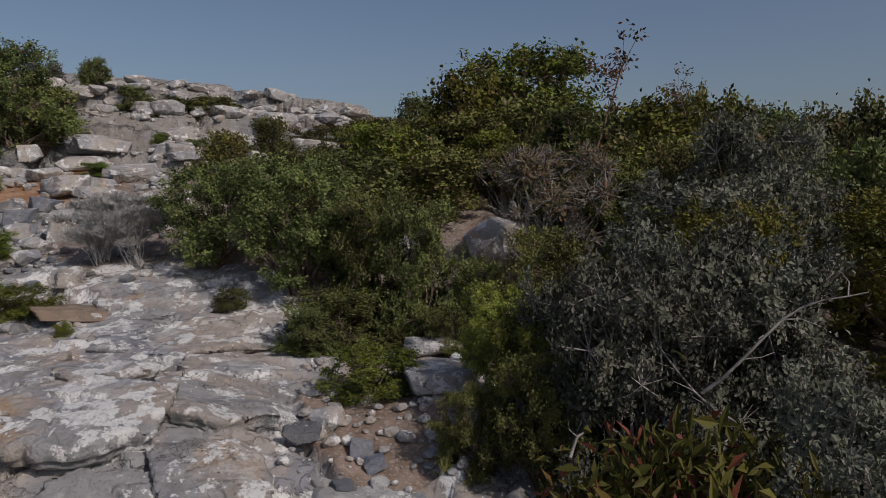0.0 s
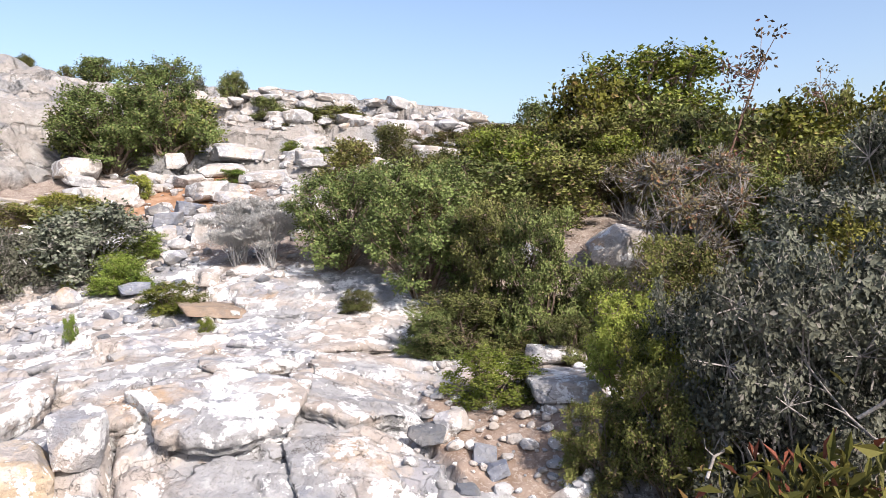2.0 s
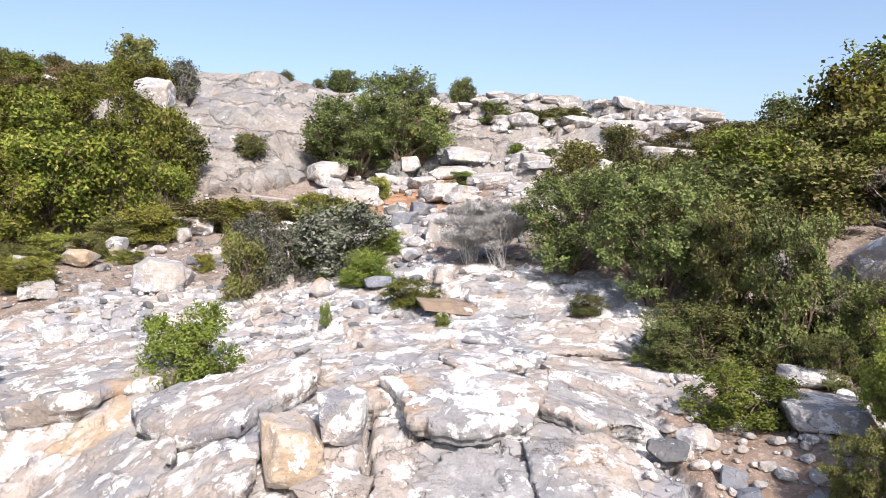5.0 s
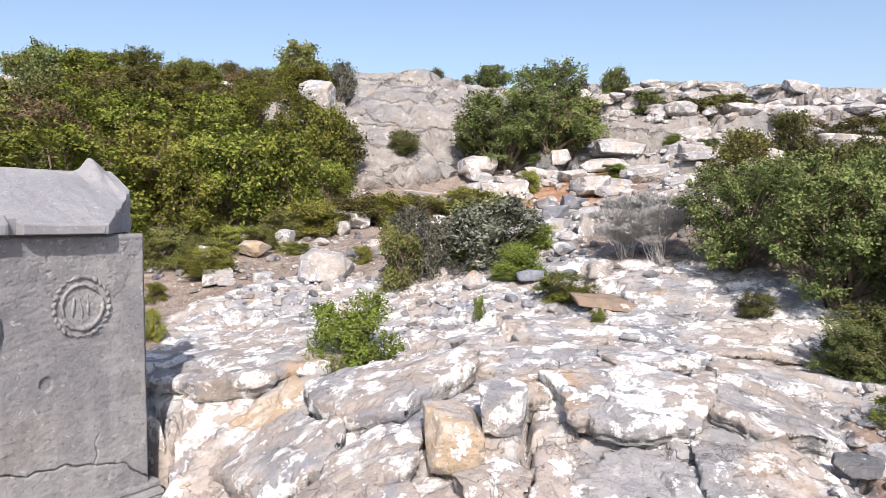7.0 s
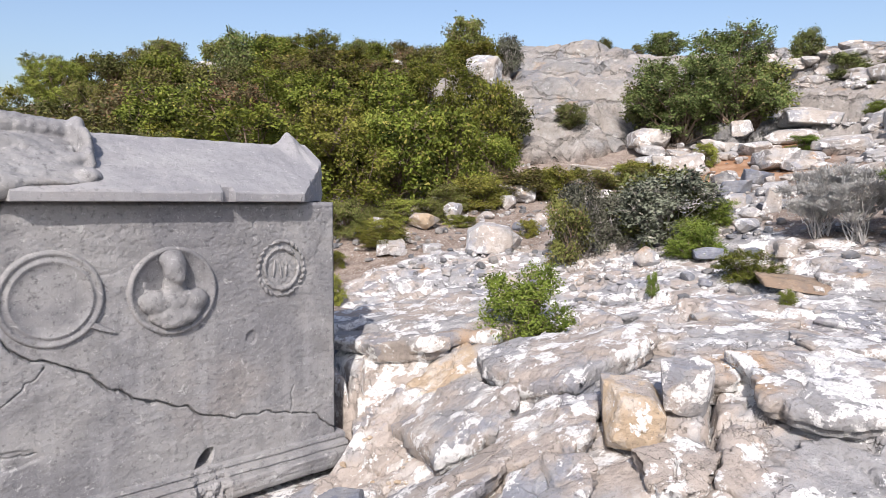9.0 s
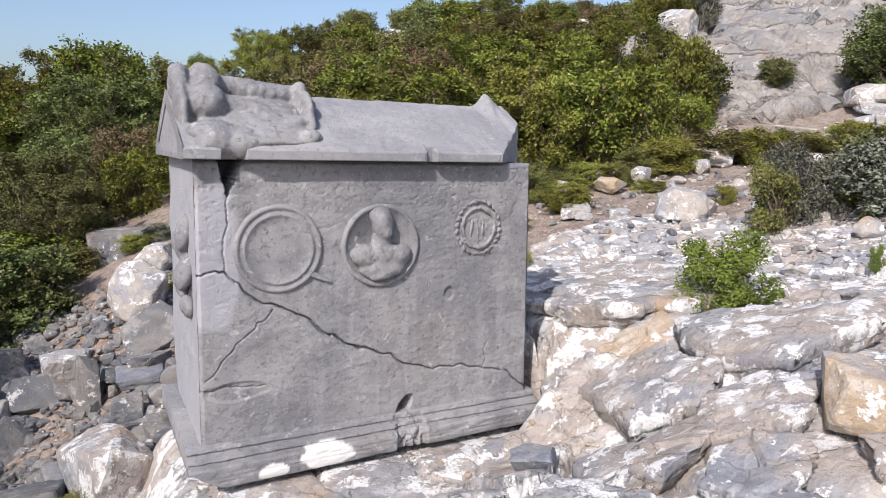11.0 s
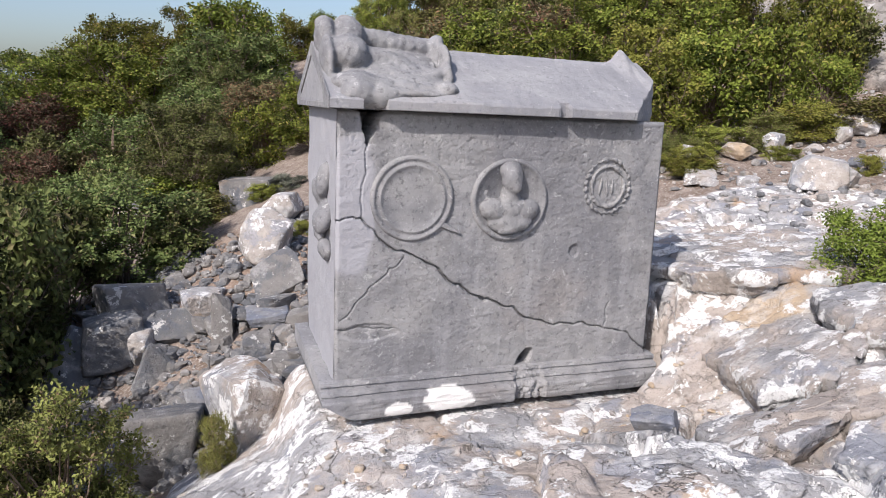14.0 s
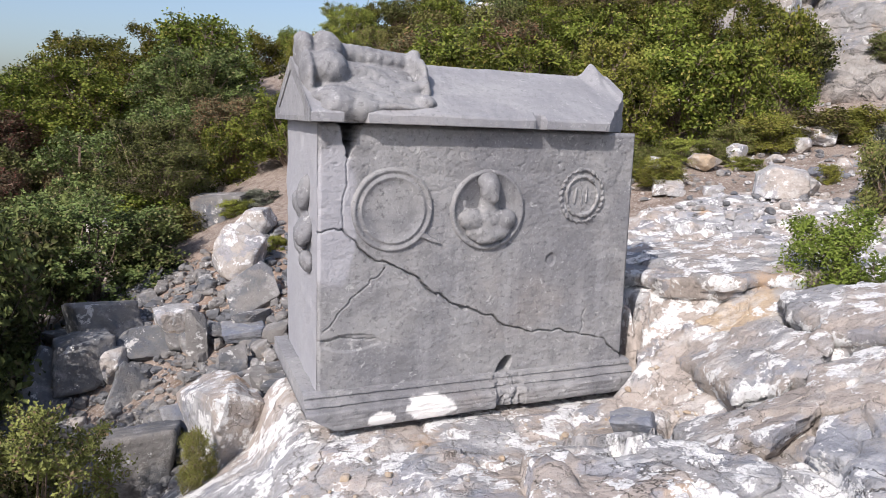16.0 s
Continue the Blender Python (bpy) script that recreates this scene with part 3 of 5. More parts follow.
    # broken figure on the short side
    put("side_relief", fused([(-0.012, 0.26, 1.03, 0.045, 0.07, 0.10, 12), (-0.008, 0.36, 0.93, 0.045, 0.12, 0.10, -20), (-0.012, 0.26, 0.83, 0.055, 0.10, 0.10, 25), (-0.008, 0.40, 0.76, 0.04, 0.12, 0.10, 0), (-0.01, 0.22, 0.66, 0.04, 0.09, 0.06, -15)], 0.009, 3), TOMB, chest, "battered carved figure on the short side")
    return chest


def lathe(profile, cu, ch, s):
    """A low round relief on the front, turned from (radius, how far it stands out), worn uneven."""
    n, m = 96, len(profile)
    a = np.linspace(0, 2 * np.pi, n, endpoint=False)
    r = np.array([p[0] for p in profile])[None, :] + 0 * a[:, None]
    t = np.array([p[1] for p in profile])[None, :] + 0 * r
    x, z = cu + r * np.cos(a)[:, None], ch + r * np.sin(a)[:, None]
    t = t + (0.0016 * fbm(x * 16, z * 16, s) + 0.0016 * fbm(x * 50, z * 50, s + 3, 3)) * (t > 0)
    v = np.stack([x, -t, z], -1).reshape(-1, 3)
    i = np.arange(n * m).reshape(n, m)
    j = np.roll(i, -1, 0)
    f = np.stack([i[:, :-1], i[:, 1:], j[:, 1:], j[:, :-1]], -1).reshape(-1, 4)
    return mesh_of("relief", v, f[:, ::-1], True, pale_and_lit=np.zeros(len(v)), lichen=np.zeros(len(v)))


def bar_relief(line, widths, out):
    v, f = [], []
    for (x, z), w in zip(line, widths):
        dx, dz = line[-1][0] - line[0][0], line[-1][1] - line[0][1]
        n = math.hypot(dx, dz)
        px, pz = -dz / n * w / 2, dx / n * w / 2
        v += [(x + px * 1.3, 0.006, z + pz * 1.3), (x + px * 0.7, -out, z + pz * 0.7), (x - px * 0.7, -out, z - pz * 0.7), (x - px * 1.3, 0.006, z - pz * 1.3)]
    for k in range(len(line) - 1):
        for q in range(3):
            f.append((4 * k + q, 4 * k + q + 1, 4 * k + q + 5, 4 * k + q + 4))
    f.append((4 * len(line) - 4, 4 * len(line) - 3, 4 * len(line) - 2, 4 * len(line) - 1))
    return mesh_of("relief", v, f, False, pale_and_lit=np.zeros(len(v)), lichen=np.zeros(len(v)))


def fused(lumps, voxel, soften=3, rough=1.0):
    """Ellipsoid lumps (u, v, h, three radii, lean) melted into one worn carving."""
    bm = bmesh.new()
    for u, v, h, a, b, c, lean in lumps:
        m = Matrix.Translation((u, v, h)) @ Matrix.Rotation(radians(lean), 4, "Y") @ Matrix.Diagonal((a, b, c, 1))
        bmesh.ops.create_icosphere(bm, subdivisions=3, radius=1.0, matrix=m)
    me = bpy.data.meshes.new("lumps")
    bm.to_mesh(me)
    bm.free()
    ob = bpy.data.objects.new("lumps", me)
    scene.collection.objects.link(ob)
    mod = ob.modifiers.new("melt", "REMESH")
    mod.mode, mod.voxel_size, mod.use_smooth_shade = "VOXEL", voxel, True
    soft_ = ob.modifiers.new("soften", "SMOOTH")
    soft_.factor, soft_.iterations = 0.6, soften
    done = bpy.data.meshes.new_from_object(ob.evaluated_get(bpy.context.evaluated_depsgraph_get()))
    bpy.data.objects.remove(ob)
    bpy.data.meshes.remove(me)
    n = len(done.vertices)
    co = np.empty(n * 3, np.float32)
    no = np.empty(n * 3, np.float32)
    done.vertices.foreach_get("co", co)
    done.vertices.foreach_get("normal", no)
    co, no = co.reshape(-1, 3), no.reshape(-1, 3)
    worn = rough * (0.006 * fbm(co[:, 0] * 9 + 4, co[:, 2] * 15 - co[:, 1] * 9, 228) + 0.008 * fbm(co[:, 0] * 24, co[:, 2] * 22 + co[:, 1] * 15, 230)) + 0.003 * fbm(co[:, 0] * 60, co[:, 2] * 60, 234, 3)
    done.vertices.foreach_set("co", (co + no * worn[:, None]).astype(np.float32).ravel())
    for key in ("pale_and_lit", "lichen"):
        done.attributes.new(key, "FLOAT", "POINT")
    done.update()
    return done


def build_lid(chest):
    lid = new("lid")
    lid.parent = chest
    tagged(lid, "grey gabled stone lid with a reclining lion, corner broken")
    eave, ridge, rise = -0.085, 0.455, 0.335
    u = np.linspace(-0.052, WIDE + 0.042, 150)
    prof = [(eave + 0.10, 0.004), (eave + 0.01, 0.0), (eave, 0.004), (eave, 0.044), (eave + 0.008, 0.055)]
    prof += [(eave + 0.008 + (ridge - eave - 0.008) * s, 0.055 + (rise - 0.055) * s) for s in np.linspace(0.06, 1, 18)]
    prof += [(2 * ridge - v, h) for v, h in prof[::-1][1:]]
    pv, ph = np.array(prof)[:, 0][None, :] + 0 * u[:, None], np.array(prof)[:, 1][None, :] + 0 * u[:, None]
    uu = u[:, None] + 0 * pv
    # broken corners: the near eave is knocked off at the far end and chipped at the middle and near end
    cut = eave + np.clip(uu - 1.63, 0, 1) * 1.05 + 0.02 * fbm(uu * 20, ph * 20, 240) * (uu > 1.61)
    chip = 0.05 * step(spot(uu, uu * 0, 1.19, 0, 0.035, 1), 0.1, 0.6) + 0.06 * step(spot(uu, uu * 0, 0.17, 0, 0.06, 1), 0.0, 0.4) * (1 + fbm(uu * 30, ph * 20, 241))
    floor_v = np.maximum(cut, eave + chip)
    pv2 = np.where(pv < ridge, np.maximum(pv, floor_v), pv)
    worn = 0.006 * fbm(uu * 5, pv * 8, 243) + 0.003 * fbm(uu * 25, pv * 25, 246)
    # raised end bands and the little horn on the ridge
    horn = 0.085 * np.exp(-((uu - 1.825) / 0.050) ** 2 - ((pv - ridge + 0.02) / 0.11) ** 2)
    band = 0.020 * step(uu, 1.84, 1.88) * step(ph, 0.05, 0.09)
    sag = -0.012 * (uu > 1.90)
    ph2 = HIGH + 0.004 + ph + worn * (ph > 0.03) + horn + band + sag
    roof = (np.stack([uu, pv2, ph2], -1).reshape(-1, 3), grid_faces(*uu.shape))
    caps = []
    for i, flip in ((0, 1), (-1, -1)):
        ring = np.stack([uu[i], pv2[i], ph2[i]], -1)
        mid = np.array([[uu[i, 0], ridge, HIGH + 0.004]])
        n = len(ring)
        f = np.array([(k, k + 1, n, n) for k in range(n - 1)])
        caps.append((np.concatenate([ring, mid]), f[:, :3][:, ::flip]))
    rv, rf = roof
    tri = np.concatenate([rf[:, [0, 1, 2]], rf[:, [0, 2, 3]]])
    v, f = joined([(rv, tri)] + caps)
    put("roof_slab", mesh_of("roof_slab", v, f, False, pale_and_lit=0.3 + 0 * v[:, 0], lichen=0 * v[:, 0]), TOMB, lid)
    # the short gable end with its sunk field
    bm = bmesh.new()
    for poly, u0 in (([(eave, 0.0), (eave, 0.06), (ridge, rise), (2 * ridge - eave, 0.06), (2 * ridge - eave, 0.0)], -0.058),):
        pts = [bm.verts.new((u0, q, HIGH + 0.004 + r)) for q, r in poly]
        inner = [bm.verts.new((u0, ridge + (q - ridge) * 0.74, HIGH + 0.03 + r * 0.72)) for q, r in poly]
        sunk = [bm.verts.new((u0 + 0.03, ridge + (q - ridge) * 0.70, HIGH + 0.034 + r * 0.70)) for q, r in poly]
        rim = [bm.verts.new((u0 + 0.005, q, HIGH + 0.004 + r)) for q, r in poly]
        for k in range(5):
            j = (k + 1) % 5
            bm.faces.new((pts[k], inner[k], inner[j], pts[j]))
            bm.faces.new((inner[k], sunk[k], sunk[j], inner[j]))
            bm.faces.new((rim[k], pts[k], pts[j], rim[j]))
        bm.faces.new(sunk)
    bmesh.ops.recalc_face_normals(bm, faces=bm.faces)
    part("gable_end", bm, TOMB, lid, "gable with a sunk carved field")
    z = HIGH
    # broken head and mane, the long back along the ridge, belly, hind leg, paws and the sloping rest they lie on
    lion = [(0.00, 0.37, z + 0.345, 0.055, 0.12, 0.12, 0), (0.0, 0.40, z + 0.425, 0.050, 0.07, 0.045, 0), (-0.015, 0.22, z + 0.215, 0.036, 0.14, 0.15, 0),
            (0.12, 0.36, z + 0.36, 0.085, 0.13, 0.10, 8), (0.12, 0.38, z + 0.430, 0.065, 0.08, 0.045, 14), (0.09, 0.24, z + 0.265, 0.12, 0.15, 0.105, 0),
            (0.24, 0.27, z + 0.255, 0.16, 0.10, 0.062, 4), (0.36, 0.25, z + 0.230, 0.10, 0.09, 0.050, 14)]
    lion += [(0.18 + 0.055 * k, 0.405, z + 0.365 - 0.005 * k, 0.075, 0.095, 0.062, 3) for k in range(8)]
    lion += [(0.30, 0.02 + 0.05 * j, z + 0.085 + 0.031 * j, 0.29, 0.085, 0.034, 0) for j in range(7)]
    lion += [(0.598, 0.37, z + 0.320, 0.046, 0.11, 0.095, 8), (0.618, 0.28, z + 0.255, 0.034, 0.12, 0.105, -6), (0.600, 0.18, z + 0.185, 0.034, 0.10, 0.075, 0), (0.560, 0.06, z + 0.110, 0.080, 0.085, 0.050, 0),
             (0.50, 0.16, z + 0.175, 0.10, 0.075, 0.042, -20), (0.43, 0.12, z + 0.140, 0.08, 0.075, 0.042, -14),
             (0.10, 0.07, z + 0.125, 0.12, 0.12, 0.065, 0), (0.19, 0.05, z + 0.11, 0.12, 0.10, 0.055, 4), (0.10, -0.03, z + 0.075, 0.10, 0.055, 0.070, 0), (0.21, -0.035, z + 0.07, 0.10, 0.05, 0.060, 0)]
    put("lion", fused(lion, 0.008, 16, 0.7), TOMB, lid, "worn reclining lion carved in grey stone")
    return lid


build_lid(build_chest())


# ---- loose rocks ----
ICO = {}


def ico(level):
    if level not in ICO:
        bm = bmesh.new()
        bmesh.ops.create_icosphere(bm, subdivisions=level, radius=1.0)
        ICO[level] = (np.array([v.co for v in bm.verts]), np.array([[v.index for v in f.verts] for f in bm.faces]))
        bm.free()
    return ICO[level]


def noise3(p, scale, s):
    return (fbm(p[:, 0] * scale + 3.1, p[:, 1] * scale, s) + fbm(p[:, 1] * scale, p[:, 2] * scale + 5.7, s + 10) + fbm(p[:, 2] * scale, p[:, 0] * scale + 8.3, s + 20)) / 1.7


def rock_shape(shape, s, level=4):
    """A broken stone of about unit size: faces cut by planes, softened and roughened."""
    rng = np.random.default_rng(s)
    p, f = ico(level)
    n_cuts, low, ease = {"block": (6, 0.60, 0.008), "slab": (6, 0.48, 0.006), "tall": (6, 0.52, 0.008), "flat": (8, 0.58, 0.010), "round": (18, 0.66, 0.018)}[shape]
    cuts = rng.normal(size=(n_cuts, 3))
    cuts = np.concatenate([cuts, np.eye(3), -np.eye(3)]) if shape in ("block", "slab", "tall", "flat") else np.concatenate([cuts, [[0, 0, 1]]])
    cuts = cuts + 0.12 * rng.normal(size=cuts.shape)
    cuts /= np.linalg.norm(cuts, axis=1)[:, None]
    dist = rng.uniform(low, 1.0, len(cuts))
    if shape != "round":
        dist[n_cuts:] = rng.uniform(0.62, 0.74, 6)
    reach = dist[None, :] / np.maximum(p @ cuts.T, 0.02)
    r = -ease * np.log(np.exp(-np.clip(reach, 0, 4) / ease).sum(1))
    q = p * np.clip(r, 0.3, 1.3)[:, None]
    q = q * (1 + 0.05 * noise3(p, 1.8, s) + 0.03 * noise3(p, 5, s + 1) + 0.02 * noise3(p, 14, s + 2))[:, None]
    q = q - q.min(0)
    q = q / q.max(0) - np.array([0.5, 0.5, 0.0])
    return q, f


ROCK_MESH = {}


def stone(shape, material, x, y, width, height, turn, label, name="boulder", depth=None, sink=0.12):
    """A rock standing in the ground, width across, at (x, y)."""
    key = (shape, material.name, len(ROCK_MESH) if width > 0.42 else int(x * 7 + y * 13) % 3)
    if key not in ROCK_MESH:
        v, f = rock_shape(shape, 300 + 7 * len(ROCK_MESH), 5 if width > 0.42 else 4)
        ROCK_MESH[key] = mesh_of("rock", v, f, width > 0.42)
        ROCK_MESH[key].materials.append(material)
    ob = new(name, ROCK_MESH[key])
    deep = depth or width * {"block": 0.9, "slab": 0.35, "tall": 0.5, "flat": 1.0, "round": 0.85}[shape]
    tip = {"slab": (random.uniform(-40, -22), random.uniform(-35, 35)), "flat": (random.uniform(-8, 8), random.uniform(-10, 10))}.get(shape, (random.uniform(-6, 6), random.uniform(-6, 6)))
    z = floor_at(x, y) - sink * height
    ob.matrix_world = pose(x, y, z, tip[0], tip[1], turn) @ Matrix.Diagonal((width, deep, height * (1 + sink), 1))
    return tagged(ob, label, "rock")


# ---- plants ----
def leaf_quads(c, d, n, length, width):
    """Pointed leaves at c along d with normal n."""
    side = np.cross(d, n)
    side /= np.linalg.norm(side, axis=1)[:, None] + 1e-9
    L, W = length[:, None], width[:, None]
    a, b = c, c + d * L
    m = c + d * L * 0.48 + n * L * 0.10
    v = np.stack([a, m + side * W, b, m - side * W], 1).reshape(-1, 3)
    return v, np.arange(len(c) * 4).reshape(-1, 4)


def sticks(a, b, ra, rb):
    """Thin three-sided twigs from a to b."""
    d = b - a
    d /= np.linalg.norm(d, axis=1)[:, None] + 1e-9
    s = np.cross(d, np.array([0.31, 0.22, 0.93]))
    s /= np.linalg.norm(s, axis=1)[:, None] + 1e-9
    t = np.cross(d, s)
    out = []
    for base, r in ((a, ra), (b, rb)):
        for k in range(3):
            w = 2 * math.pi * k / 3
            out.append(base + (s * math.cos(w) + t * math.sin(w)) * r[:, None])
    v = np.stack(out, 1).reshape(-1, 3)
    o = np.arange(len(a))[:, None, None] * 6
    f = (np.array([[0, 1, 4, 3], [1, 2, 5, 4], [2, 0, 3, 5]])[None] + o).reshape(-1, 4)
    return v, f


def unit(rng, n):
    d = rng.normal(size=(n, 3))
    return d / np.linalg.norm(d, axis=1)[:, None]


def plant_mesh(kind, s, near):
    """Crown and branches of a plant about 1 wide and 1 high, standing on z = 0."""
    rng = np.random.default_rng(s)
    lobes, leaves, size = {"dome": (40, 11000, 0.034), "bush": (44, 23000 if near else 6400, 0.023 if near else 0.044), "tree": (40, 13500 if near else 6400, 0.028 if near else 0.045),
                           "twig": (26, 6500, 0.026), "spray": (30, 9500, 0.040), "broad": (14, 1300, 0.115)}[kind]
    low = {"dome": 0.07, "bush": 0.05, "tree": 0.10, "twig": 0.15, "spray": 0.15, "broad": 0.25}[kind]
    # middles of the foliage lobes, filling an egg with an uneven outline down to the ground
    dirs = unit(rng, lobes)
    far = rng.uniform(0.25, 1.0, lobes)[:, None] ** 0.45
    mid = np.array([0, 0, (1 + low) * 0.47]) + dirs * far * np.array([0.36, 0.36, 0.40 - low * 0.40])
    if kind in ("bush", "dome", "twig"):
        up = rng.uniform(low, 0.82, lobes)
        spread = 0.38 * np.sqrt(np.clip(1 - ((up - 0.36) / 0.58) ** 2, 0.03, 1)) * rng.uniform(0.05, 1, lobes) ** 0.45
        way = rng.uniform(0, 2 * np.pi, lobes)
        mid = np.stack([spread * np.cos(way), spread * np.sin(way), up], 1)
    mid[:, 2] = np.clip(mid[:, 2], low, 0.86)
    rad = rng.uniform(0.11, 0.17, lobes) if kind == "dome" else rng.uniform(0.07, 0.15, lobes)
    share = rng.choice(lobes, leaves, p=rad ** 2 / (rad ** 2).sum())
    if kind in ("twig", "spray", "broad"):
        rad = rad * 0.8
    # twigs fan out in each lobe; leaves sit along their outer ends
    tw = 14 if kind in ("bush", "tree", "dome") else 40 if kind == "spray" else 26
    tdir = unit(rng, lobes * tw)
    tdir[:, 2] = tdir[:, 2] * 0.8 + 0.25 if kind != "spray" else np.abs(tdir[:, 2]) + 0.8
    tdir /= np.linalg.norm(tdir, axis=1)[:, None]
    which = np.repeat(np.arange(lobes), tw)
    ta = mid[which]
    tb = ta + tdir * (rad[which] * rng.uniform(0.7, 1.25, lobes * tw))[:, None]
    tb[:, 2] = np.maximum(tb[:, 2], 0.03)
    pick = share * tw + rng.integers(0, tw, leaves)
    along = rng.uniform(0.2, 1.05, leaves) ** 0.45
    c = ta[pick] + (tb[pick] - ta[pick]) * along[:, None] + rng.normal(size=(leaves, 3)) * size * 0.75
    c[:, 2] = np.maximum(c[:, 2], 0.02)
    d = unit(rng, leaves) * 1.1 + tdir[pick] * 0.35
    if kind == "spray":
        d = tdir[pick] * 1.3 + unit(rng, leaves) * 0.35
    d /= np.linalg.norm(d, axis=1)[:, None]
    n = unit(rng, leaves) * 0.50 + tdir[pick] * 1.0 + np.array([0, 0, 0.35])
    n -= d * (n * d).sum(1)[:, None]
    n /= np.linalg.norm(n, axis=1)[:, None] + 1e-9
    length = size * rng.uniform(0.6, 1.25, leaves)
    wide = length * {"dome": 0.30, "bush": 0.30, "tree": 0.30, "twig": 0.25, "spray": 0.14, "broad": 0.15}[kind]
    crown = leaf_quads(c, d, n, length, wide)
    # trunk and limbs to each lobe
    stems = 5 if kind != "tree" else 2
    foot = np.stack([rng.normal(0, 0.035, stems), rng.normal(0, 0.035, stems), np.full(stems, -0.06)], 1)
    bits = []
    thick = {"dome": 0.008, "bush": 0.009, "tree": 0.024, "twig": 0.010, "spray": 0.008, "broad": 0.014}[kind]
    for k in range(lobes):
        a = foot[k % stems]
        knee = a + (mid[k] - a) * np.array([0.35, 0.35, 0.55]) + rng.normal(0, 0.03, 3)
        pts = np.stack([a, (a + knee) / 2 + rng.normal(0, 0.015, 3), knee, (knee + mid[k]) / 2 + rng.normal(0, 0.02, 3), mid[k]])
        r = np.linspace(thick, thick * 0.35, 5)
        bits.append(sticks(pts[:-1], pts[1:], r[:-1], r[1:]))
    fine = 0.0035 if kind in ("twig", "spray") else 0.0024
    bits.append(sticks(ta, tb, np.full(len(ta), fine), np.full(len(ta), fine * 0.5)))
    if kind in ("twig", "spray"):
        e = unit(rng, len(tb) * 3) * 0.8 + np.repeat(tdir, 3, 0)
        base = np.repeat(ta + (tb - ta) * 0.55, 3, 0)
        bits.append(sticks(base, base + e * 0.06, np.full(len(base), 0.0022), np.full(len(base), 0.0012)))
    # trimmed to one wide, one high
    top, out_ = np.quantile(crown[0][:, 2], 0.998), np.quantile(np.hypot(crown[0][:, 0], crown[0][:, 1]), 0.985)
    fit_ = np.array([0.5 / out_, 0.5 / out_, 1 / top])
    wood_v, wood_f = joined(bits)
    return (crown[0] * fit_, crown[1]), (wood_v * fit_, wood_f)


PLANT_MESH = {}
WORDS = {"dome": ("shrub", "low rounded {} shrub growing between the rocks"), "bush": ("shrub", "dense {} small-leaved shrub on the slope"), "tree": ("tree", "small {} tree with an uneven crown"),
         "twig": ("shrub", "half-bare twiggy {} shrub on the slope"), "spray": ("shrub", "dry silvery {} shrub with upright stems"), "broad": ("shrub", "{} shrub with long pointed leaves")}
HUES = {"green": "fresh green", "dark": "dark green", "olive": "olive-green", "grey": "grey-green", "yellow": "yellow-green", "rust": "reddish-tinged", "silver": "grey", "broad": "green and red", "forest": "sunlit green"}


def plant(kind, hue, x, y, width, height, turn=None):
    near = kind == "bush" and math.hypot(x, y) < 6.5 or kind in ("bush", "tree") and width > 1.5
    variant = int(abs(x * 3.7 + y * 5.3)) % 3 if kind in ("bush", "tree", "dome") else int(abs(x * 5)) % 2
    key = (kind, hue, variant, near)
    if key not in PLANT_MESH:
        crown, wood = plant_mesh(kind, 500 + 31 * variant + 7 * len(kind) + 3 * near, near)
        made = mesh_of("crown", *crown, False), mesh_of("stem", *wood, False)
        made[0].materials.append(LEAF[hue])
        made[1].materials.append(BARK_RED if hue == "rust" and kind != "twig" else BARK_PALE if hue == "silver" else BARK_GREY if hue == "grey" or kind == "twig" else BARK)
        PLANT_MESH[key] = made
    noun, words = WORDS[kind]
    ob = new(noun)
    ob.matrix_world = pose(x, y, floor_at(x, y) - 0.02, 0, 0, random.uniform(0, 360) if turn is None else turn) @ Matrix.Diagonal((width * 1.1, width * 1.1, height, 1))
    for name, me in zip(("crown", "trunk" if kind == "tree" else "stem"), PLANT_MESH[key]):
        new(name, me).parent = ob
    return tagged(ob, words.format(HUES[hue]), noun)


# boulders and slabs
stone("block", ROCK_OCHRE, 2.52, 1.58, 0.28, 0.29, -58, "ochre-faced upright limestone block wedged between slabs")
stone("block", ROCK, 2.68, 1.42, 0.22, 0.22, -62, "pale limestone block wedged in the bedrock")
stone("round", ROCK_OCHRE, 4.33, 2.07, 0.41, 0.17, -62, "brown weathered limestone knob on the bedrock")
stone("flat", ROCK_BROWN, 5.49, 2.06, 0.60, 0.08, -68, "flat brown sandstone slab lying on stones")
stone("flat", ROCK_BLUE, 6.28, 3.28, 0.29, 0.13, -61, "blue-grey flat stone on the slope")
stone("flat", ROCK_PALE, 5.69, 5.48, 0.56, 0.34, -46, "pitted pale limestone boulder on the soil")
stone("flat", ROCK_PALE, 8.06, 7.21, 0.67, 0.27, -48, "broad pale boulder with a hollow beneath")
stone("round", ROCK_PALE, 7.60, 6.92, 0.25, 0.21, -48, "small rounded stone under a boulder")
stone("round", ROCK_PALE, 6.50, 6.93, 0.27, 0.26, -43, "white limestone lump among shrubs")
stone("tall", ROCK_PALE, 5.15, 6.87, 0.15, 0.29, -37, "upright white stone among shrubs")
stone("round", ROCK_OCHRE, 5.94, 6.91, 0.45, 0.20, -41, "tan boulder on stony soil")
stone("flat", ROCK_PALE, 5.00, 6.42, 0.36, 0.16, -38, "pale stone leaning on the soil")
stone("flat", ROCK_PALE, 5.33, 6.05, 0.23, 0.10, -41, "small pale stone on the soil")
stone("flat", ROCK_PALE, 7.22, 7.61, 0.39, 0.15, -43, "pale stone among yellow shrubs")
